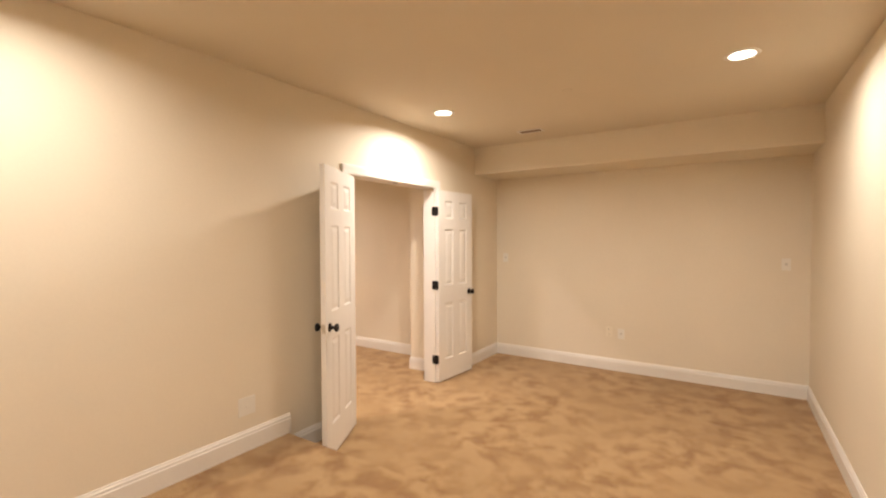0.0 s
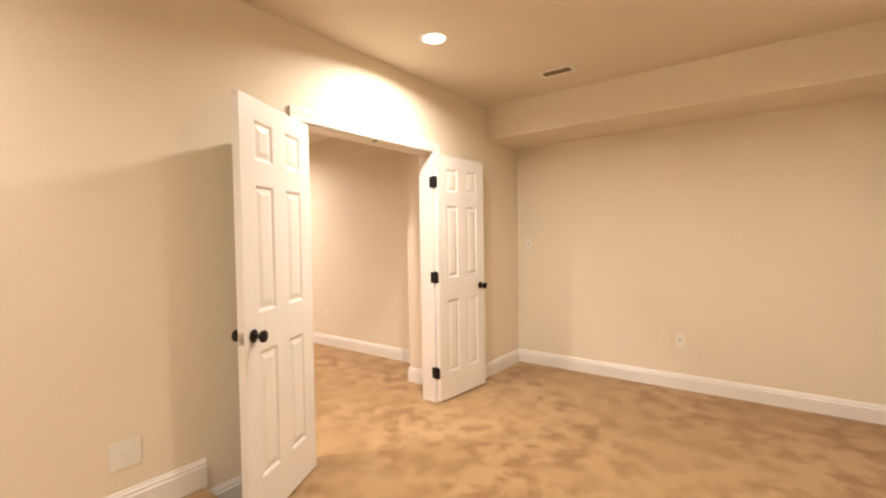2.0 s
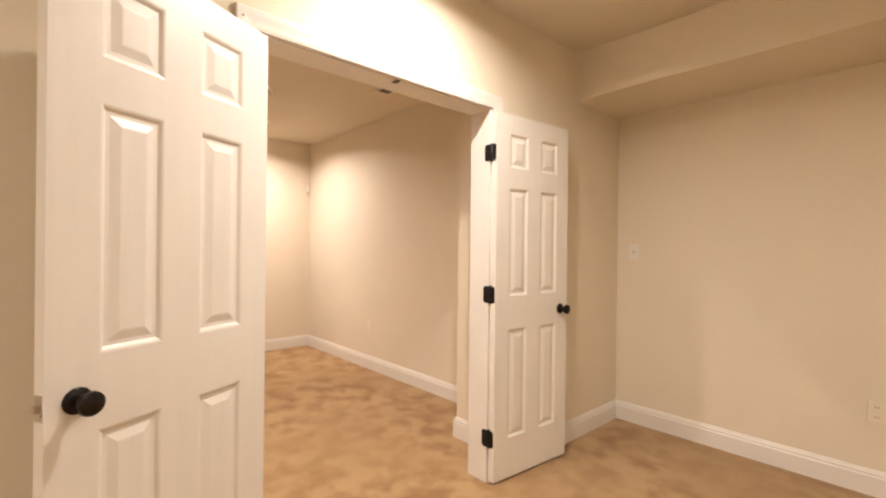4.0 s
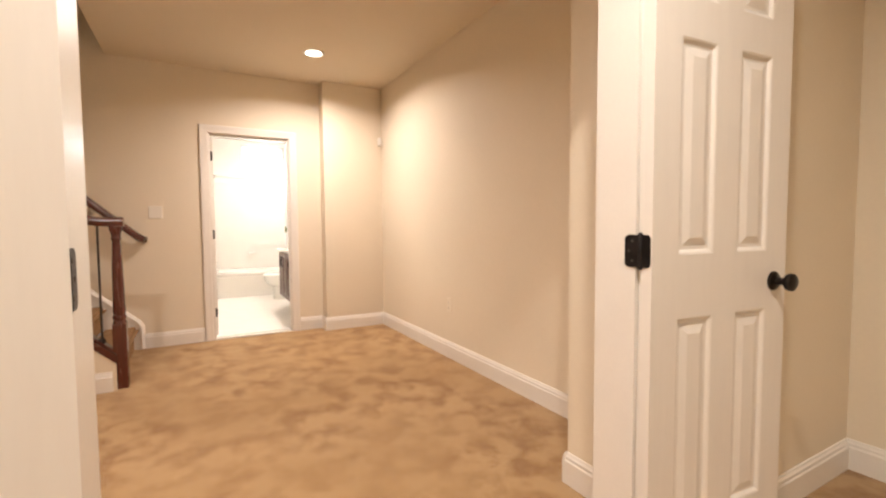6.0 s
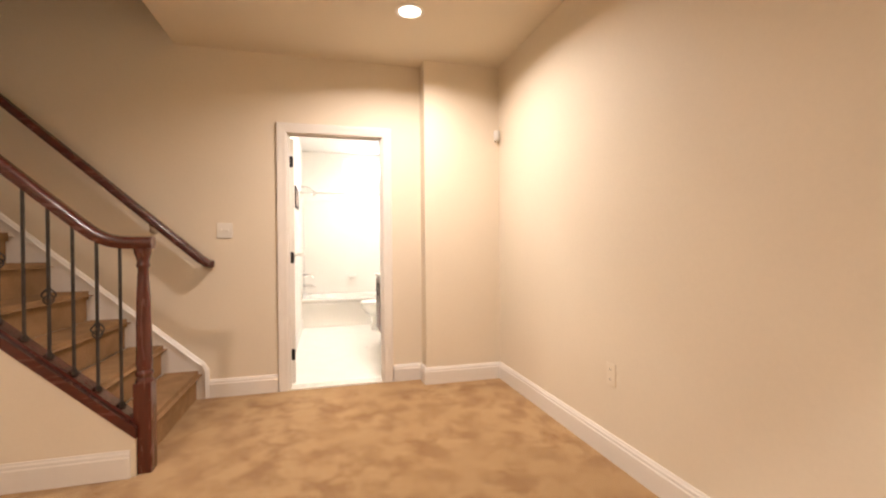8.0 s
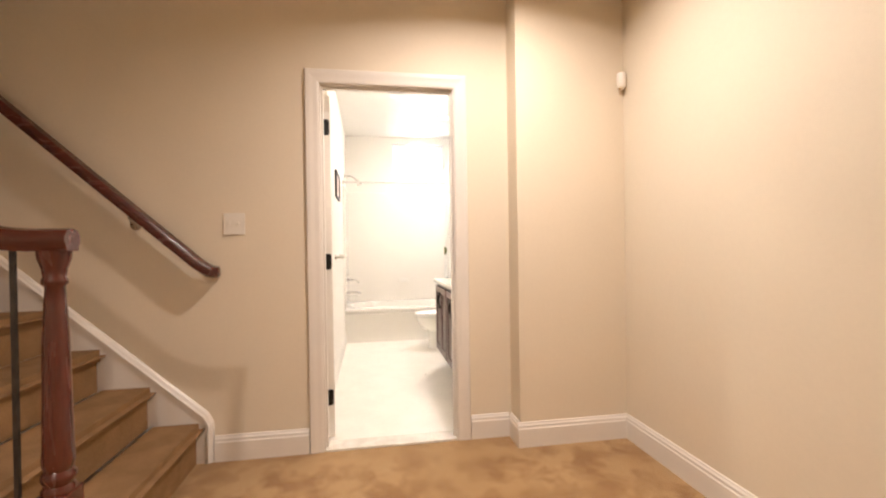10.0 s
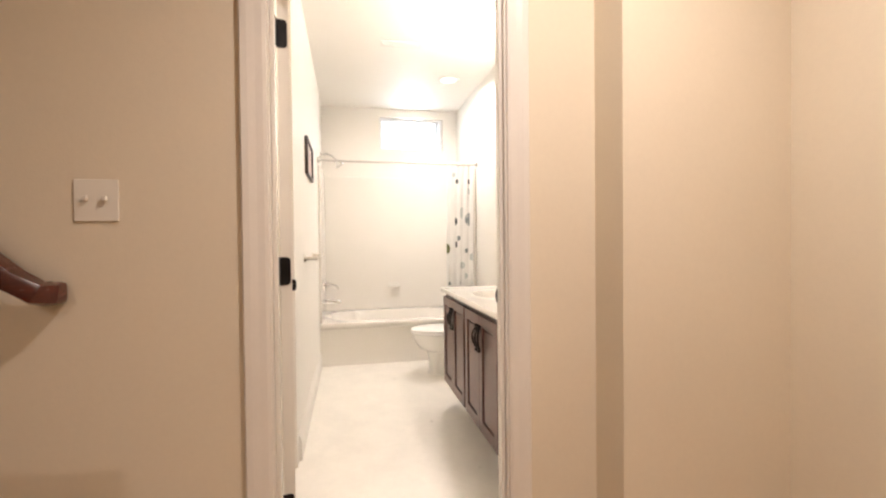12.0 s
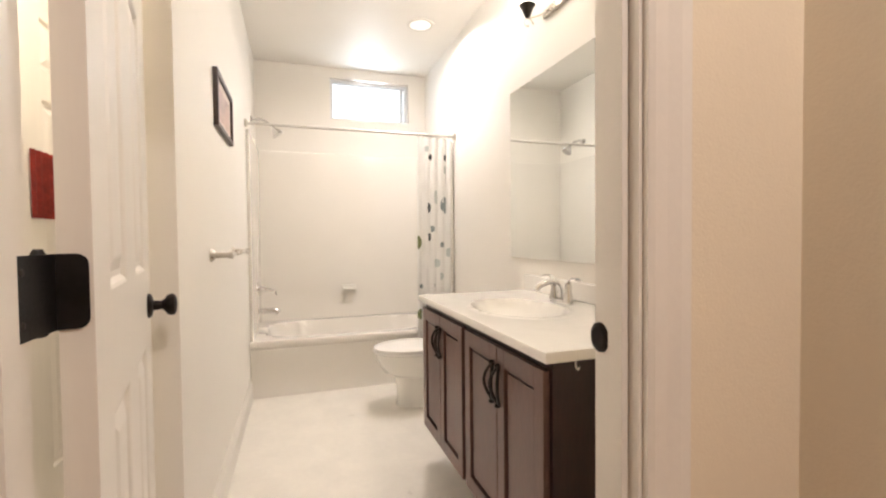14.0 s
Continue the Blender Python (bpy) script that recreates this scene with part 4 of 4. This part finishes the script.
def loft(bm, rings, cap0=True, cap1=True):
    vs = [[bm.verts.new(p) for p in r] for r in rings]
    n = len(vs[0])
    for a, b in zip(vs, vs[1:]):
        for k in range(n):
            bm.faces.new((a[k], a[(k + 1) % n], b[(k + 1) % n], b[k]))
    if cap0:
        bm.faces.new(vs[0][::-1])
    if cap1:
        bm.faces.new(vs[-1])
    return bm


cy = -0.46
part("bowl", loft(bmesh.new(), [oval(0, cy + 0.10, 0.105, 0.21, 0.28, 0.0), oval(0, cy + 0.10, 0.108, 0.212, 0.28, 0.02), oval(0, cy + 0.10, 0.104, 0.205, 0.27, 0.05), oval(0, cy + 0.10, 0.108, 0.208, 0.26, 0.15),
                                oval(0, cy + 0.09, 0.112, 0.210, 0.24, 0.22), oval(0, cy + 0.04, 0.150, 0.228, 0.23, 0.255), oval(0, cy + 0.02, 0.172, 0.240, 0.23, 0.31), oval(0, cy, 0.182, 0.248, 0.22, 0.37), oval(0, cy, 0.186, 0.252, 0.22, 0.40)]), CHINA, toilet, "white china bowl and foot", smooth=True)
part("seat", loft(bmesh.new(), [oval(0, cy, 0.186, 0.256, 0.20, 0.4025), oval(0, cy, 0.191, 0.262, 0.20, 0.408), oval(0, cy, 0.191, 0.262, 0.20, 0.418), oval(0, cy, 0.186, 0.256, 0.20, 0.422)]), SEAT, toilet, "white seat", smooth=True)
part("lid", loft(bmesh.new(), [oval(0, cy, 0.184, 0.254, 0.20, 0.4245), oval(0, cy, 0.190, 0.261, 0.20, 0.430), oval(0, cy, 0.188, 0.258, 0.20, 0.440), oval(0, cy, 0.168, 0.235, 0.19, 0.448), oval(0, cy, 0.10, 0.15, 0.12, 0.452)]), SEAT, toilet, "white closed lid", smooth=True)
part("tank", boxes((-0.225, 0.225, -0.185, 0.0, 0.395, 0.735), bevel=0.022), CHINA, toilet, "white china tank")
part("tank_lid", boxes((-0.235, 0.235, -0.197, 0.008, 0.737, 0.772), bevel=0.012), CHINA, toilet, "white tank lid")
toilet.scale = (0.95, 0.96, 0.885)
part("flush_lever", boxes((-0.19, -0.115, -0.205, -0.197, 0.672, 0.684), (-0.195, -0.175, -0.200, -0.185, 0.668, 0.688), bevel=0.003), CHROME, toilet, "chrome flush lever")

# vanity
VX0, VX1, VF, VT = -5.605, -4.470, -0.068, 0.785
VB = 0.165
van = thing("vanity_cabinet", (0, 0, 0), "dark espresso vanity cabinet with four panelled doors", "vanity cabinet")
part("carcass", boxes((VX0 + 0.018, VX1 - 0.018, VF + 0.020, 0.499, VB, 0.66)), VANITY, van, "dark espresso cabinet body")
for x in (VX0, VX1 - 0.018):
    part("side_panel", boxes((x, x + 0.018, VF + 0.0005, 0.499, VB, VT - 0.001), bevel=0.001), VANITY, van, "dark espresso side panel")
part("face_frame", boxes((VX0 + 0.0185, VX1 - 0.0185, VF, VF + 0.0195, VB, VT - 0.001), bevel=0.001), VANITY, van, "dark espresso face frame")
part("toe_kick", boxes((VX0 + 0.03, VX1 - 0.03, VF + 0.16, 0.49, 0.0, VB)), BATH_PAINT, van, "pale recessed base")


def cab_door(x0, x1, z0, z1, pull_x):
    dr = part("door", boxes((x0, x0 + 0.048, VF - 0.020, VF - 0.001, z0, z1), (x1 - 0.048, x1, VF - 0.020, VF - 0.001, z0, z1), (x0 + 0.048, x1 - 0.048, VF - 0.020, VF - 0.001, z0, z0 + 0.055), (x0 + 0.048, x1 - 0.048, VF - 0.020, VF - 0.001, z1 - 0.055, z1), bevel=0.0015), VANITY_SHEEN, van, "espresso door frame, lightened for its glossy reflection")
    part("panel", boxes((x0 + 0.060, x1 - 0.060, VF - 0.013, VF - 0.002, z0 + 0.067, z1 - 0.067)), VANITY_SHEEN, dr)
    # The darker wood here paints the shade that falls in the groove.
    part("groove", boxes((x0 + 0.048, x1 - 0.048, VF - 0.006, VF - 0.0015, z0 + 0.055, z1 - 0.055)), VANITY, dr, "groove round the panel, darkened for its bevel shade")
    bm = bmesh.new()
    zc = z1 - 0.115
    for sx in (-1, 1):
        sweep(bm, [(pull_x + sx * 0.027 * math.sin(math.pi * k / 12), VF - 0.022 - 0.020 * math.sin(math.pi * k / 12), zc - 0.062 + 0.124 * k / 12) for k in range(13)], circle(0.0052, 8), up=Vector((0, 1, 0)))
    for z in (zc - 0.062, zc + 0.062):
        lathe(bm, [(0.004, 0.0), (0.0075, 0.004), (0.0065, 0.012), (0.003, 0.018)], pose(pull_x, VF - 0.0195, z, 90, 0, 0), 10)
    part("pull", bm, BRONZE, dr, "dark oval wire pull", smooth=True)


z0, z1 = VB + 0.012, VT - 0.028
cab_door(-5.598, -5.332, z0, z1, -5.350)
cab_door(-5.328, -5.062, z0, z1, -5.310)
cab_door(-5.030, -4.758, z0, z1, -4.778)
cab_door(-4.754, -4.482, z0, z1, -4.734)


top = thing("marble_countertop", (0, 0, 0), "white cultured marble vanity top with an oval basin", "vanity top")
bm = bmesh.new()
ax0, ax1, ay0, ay1 = VX0 - 0.018, VX1 + 0.018, VF - 0.030, 0.499
SXC, SYC = -5.10, 0.165
nx, ny = 96, 48
g = []
for i in range(nx + 1):
    row = []
    for j in range(ny + 1):
        x, y = ax0 + (ax1 - ax0) * i / nx, ay0 + (ay1 - ay0) * j / ny
        r = math.hypot((x - SXC) / 0.235, (y - SYC) / 0.165)
        z = 0.812
        if r < 1:
            z -= 0.105 * (1 - r * r) ** 0.62
        elif r < 1.12:
            z += 0.004 * math.sin(math.pi * (r - 1) / 0.12)
        row.append(bm.verts.new((x, y, z)))
    g.append(row)
for i in range(nx):
    for j in range(ny):
        bm.faces.new((g[i][j], g[i + 1][j], g[i + 1][j + 1], g[i][j + 1]))
rim = [g[i][0] for i in range(nx + 1)] + [g[nx][j] for j in range(1, ny + 1)] + [g[i][ny] for i in range(nx - 1, -1, -1)] + [g[0][j] for j in range(ny - 1, 0, -1)]
mx, my = (ax0 + ax1) / 2, (ay0 + ay1) / 2
last = rim
for grow, z in ((0.003, 0.808), (0.003, 0.792), (0.0, VT)):
    ring = [bm.verts.new((v.co.x + grow * (1 if v.co.x > mx else -1) * (abs(v.co.x - mx) > (ax1 - ax0) / 2 - 1e-4), v.co.y - grow * (abs(v.co.y - ay0) < 1e-4), z)) for v in rim]
    n = len(ring)
    for k in range(n):
        bm.faces.new((last[k], last[(k + 1) % n], ring[(k + 1) % n], ring[k]))
    last = ring
part("slab", bm, MARBLE, top, smooth=True)
part("backsplash", boxes((ax0, ax1, 0.480, 0.4985, 0.8135, 0.895), bevel=0.004), MARBLE, top, "white backsplash")
part("drain", lathe(bmesh.new(), [(0.022, 0.0), (0.022, 0.003), (0.012, 0.005), (0.0, 0.005)], pose(SXC, SYC, 0.7075), 20), CHROME, top, "chrome drain", smooth=True)

fau = thing("faucet", (-5.14, 0.395, 0.8125), "chrome two-lever centerset faucet", "faucet")
part("base", lathe(bmesh.new(), [(1.0, 0.0), (1.0, 0.010), (0.9, 0.018), (0.0, 0.019)], Matrix.Diagonal((0.080, 0.028, 1, 1)), 32), CHROME, fau, smooth=True)
part("spout", sweep(bmesh.new(), [(0, 0.0, 0.012), (0, -0.004, 0.06), (0, -0.02, 0.085), (0, -0.06, 0.092), (0, -0.105, 0.078), (0, -0.118, 0.060)], circle(0.0125, 14)), CHROME, fau, "curved chrome spout", smooth=True)
for sx in (-1, 1):
    part("handle_body", lathe(bmesh.new(), [(0.024, 0.010), (0.020, 0.030), (0.014, 0.055), (0.015, 0.075), (0.011, 0.088), (0.0, 0.090)], pose(sx * 0.052, 0, 0), 20), CHROME, fau, smooth=True)
    part("lever", sweep(bmesh.new(), [(sx * 0.050, 0, 0.084), (sx * 0.080, 0.002, 0.108), (sx * 0.105, 0.0, 0.112), (sx * 0.135, -0.004, 0.104)], [(-0.009, -0.003), (0.009, -0.003), (0.009, 0.003), (-0.009, 0.003)], up=Vector((0, 0, 1))), CHROME, fau, "chrome lever")

mir = thing("wall_mirror", (0, 0, 0), "large frameless mirror above the vanity", "mirror")
part("plate", boxes((-5.79, -4.47, 0.4925, 0.4990, 0.98, 1.90)), MIRROR, mir, "mirror glass")
for x in (-5.55, -4.65):
    part("clip", boxes((x - 0.010, x + 0.010, 0.488, 0.4922, 1.890, 1.907), bevel=0.001), PLATE, mir, "clear mirror clip")

vl = thing("vanity_light", (-5.06, 0.5, 2.165), "bronze vanity light with three lit glass shades", "vanity light")
part("wall_bar", boxes((-0.36, 0.36, -0.022, -0.001, -0.022, 0.022), bevel=0.006), NICKEL, vl, "bronze wall bar")
for k, x in enumerate((-0.30, 0.0, 0.30)):
    part("arm", sweep(bmesh.new(), [(x, -0.02, 0.0), (x, -0.07, -0.035), (x, -0.12, -0.055), (x, -0.135, -0.025)], circle(0.005, 8)), NICKEL, vl, "curved nickel arm", smooth=True)
    curl = [(x + 0.0, -0.135 + (0.030 - 0.0016 * q) * math.cos(q * 0.42), -0.085 + (0.030 - 0.0016 * q) * math.sin(q * 0.42)) for q in range(14)]
    part("scroll", sweep(bmesh.new(), curl, circle(0.003, 6), up=Vector((1, 0, 0))), NICKEL, vl, "thin metal scroll", smooth=True)
    part("cup", lathe(bmesh.new(), [(0.006, -0.060), (0.014, -0.050), (0.026, -0.020), (0.038, 0.0), (0.036, 0.004)], pose(x, -0.135, 0.0), 24), BRONZE, vl, "bronze cup", smooth=True)
    sb = bmesh.new()
    prof = [(0.030, 0.004), (0.044, 0.03), (0.058, 0.07), (0.066, 0.115)]
    rings = [[sb.verts.new((x + r * math.cos(2 * math.pi * i / 28), -0.135 + r * math.sin(2 * math.pi * i / 28), z)) for i in range(28)] for r, z in prof]
    for a, b in zip(rings, rings[1:]):
        for i in range(28):
            sb.faces.new((a[i], a[(i + 1) % 28], b[(i + 1) % 28], b[i]))
    part("shade", sb, SHADE_GLOW, vl, "lit frosted glass shade", smooth=True)
    d = bpy.data.lights.new("vanity_bulb", "POINT")
    d.energy, d.color, d.shadow_soft_size = SCONCE_W, (1.0, 0.905, 0.86), 0.03
    ob = new("vanity_bulb", d)
    ob.location = (-5.06 + x, 0.365, 2.27)
    tagged(ob, kind="structure")

pic = thing("framed_picture", (-5.78, -0.985, 1.69), "small dark-framed picture on the bathroom wall", "picture frame")
w2, h2 = 0.225, 0.120
part("frame", boxes((-w2, w2, 0.0005, 0.020, -h2, -h2 + 0.020), (-w2, w2, 0.0005, 0.020, h2 - 0.020, h2), (-w2, -w2 + 0.020, 0.0005, 0.020, -h2 + 0.020, h2 - 0.020), (w2 - 0.020, w2, 0.0005, 0.020, -h2 + 0.020, h2 - 0.020), bevel=0.002), FRAME_WOOD, pic, "dark wooden frame")
part("mat", boxes((-w2 + 0.020, w2 - 0.020, 0.0005, 0.008, -h2 + 0.020, h2 - 0.020)), MATBOARD, pic, "pale picture mat")
part("print", boxes((-w2 + 0.06, w2 - 0.06, 0.008, 0.0085, -h2 + 0.05, h2 - 0.05)), PRINT, pic, "muted brownish print")

tb = thing("towel_bar", (0, -0.985, 1.035), "brushed metal towel bar on the bathroom wall", "towel bar")
for x in (-5.42, -6.03):
    part("post", lathe(bmesh.new(), [(0.026, 0.0005), (0.024, 0.008), (0.012, 0.018), (0.010, 0.060), (0.014, 0.066), (0.014, 0.080), (0.0, 0.084)], pose(x, 0, 0, -90, 0, 0), 20), NICKEL, tb, "metal post", smooth=True)
part("bar", sweep(bmesh.new(), [(-5.42, 0.072, 0), (-6.03, 0.072, 0)], circle(0.008, 12)), NICKEL, tb, "metal bar", smooth=True)
bl = thing("ceiling_light", (-6.57, 0.19, 2.6), "lit round bathroom ceiling light", "recessed light")
part("trim_ring", lathe_ring(0.070, 0.096, 0.008), TRIM, bl, "white trim ring", smooth=True)
part("diffuser", lathe(bmesh.new(), [(0.069, -0.001), (0.069, -0.004), (0.05, -0.008), (0.0, -0.0095)], None, 32), DIM_GLOW, bl, "lit diffuser", smooth=True)
# Added fitting round the fill lamp in the nook; none is seen there.
nl = thing("ceiling_light", (-5.05, -1.36, 2.6), "small unseen ceiling light added to brighten the nook behind the door", "recessed light")
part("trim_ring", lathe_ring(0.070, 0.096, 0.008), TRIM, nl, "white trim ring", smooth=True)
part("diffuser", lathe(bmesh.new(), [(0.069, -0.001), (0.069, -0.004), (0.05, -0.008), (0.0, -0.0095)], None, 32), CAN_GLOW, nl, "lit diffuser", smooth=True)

hook = thing("panel_hook", (-4.470, -0.004, 0.770), "small white hook on the dark side of the vanity", "hook")
bm = sweep(bmesh.new(), [(0.0042, 0, 0.016), (0.0042, 0, 0.0), (0.008, 0, -0.008), (0.015, 0, -0.009), (0.019, 0, -0.002)], circle(0.0022, 8))
part("wire", bm, TRIM, hook, smooth=True)
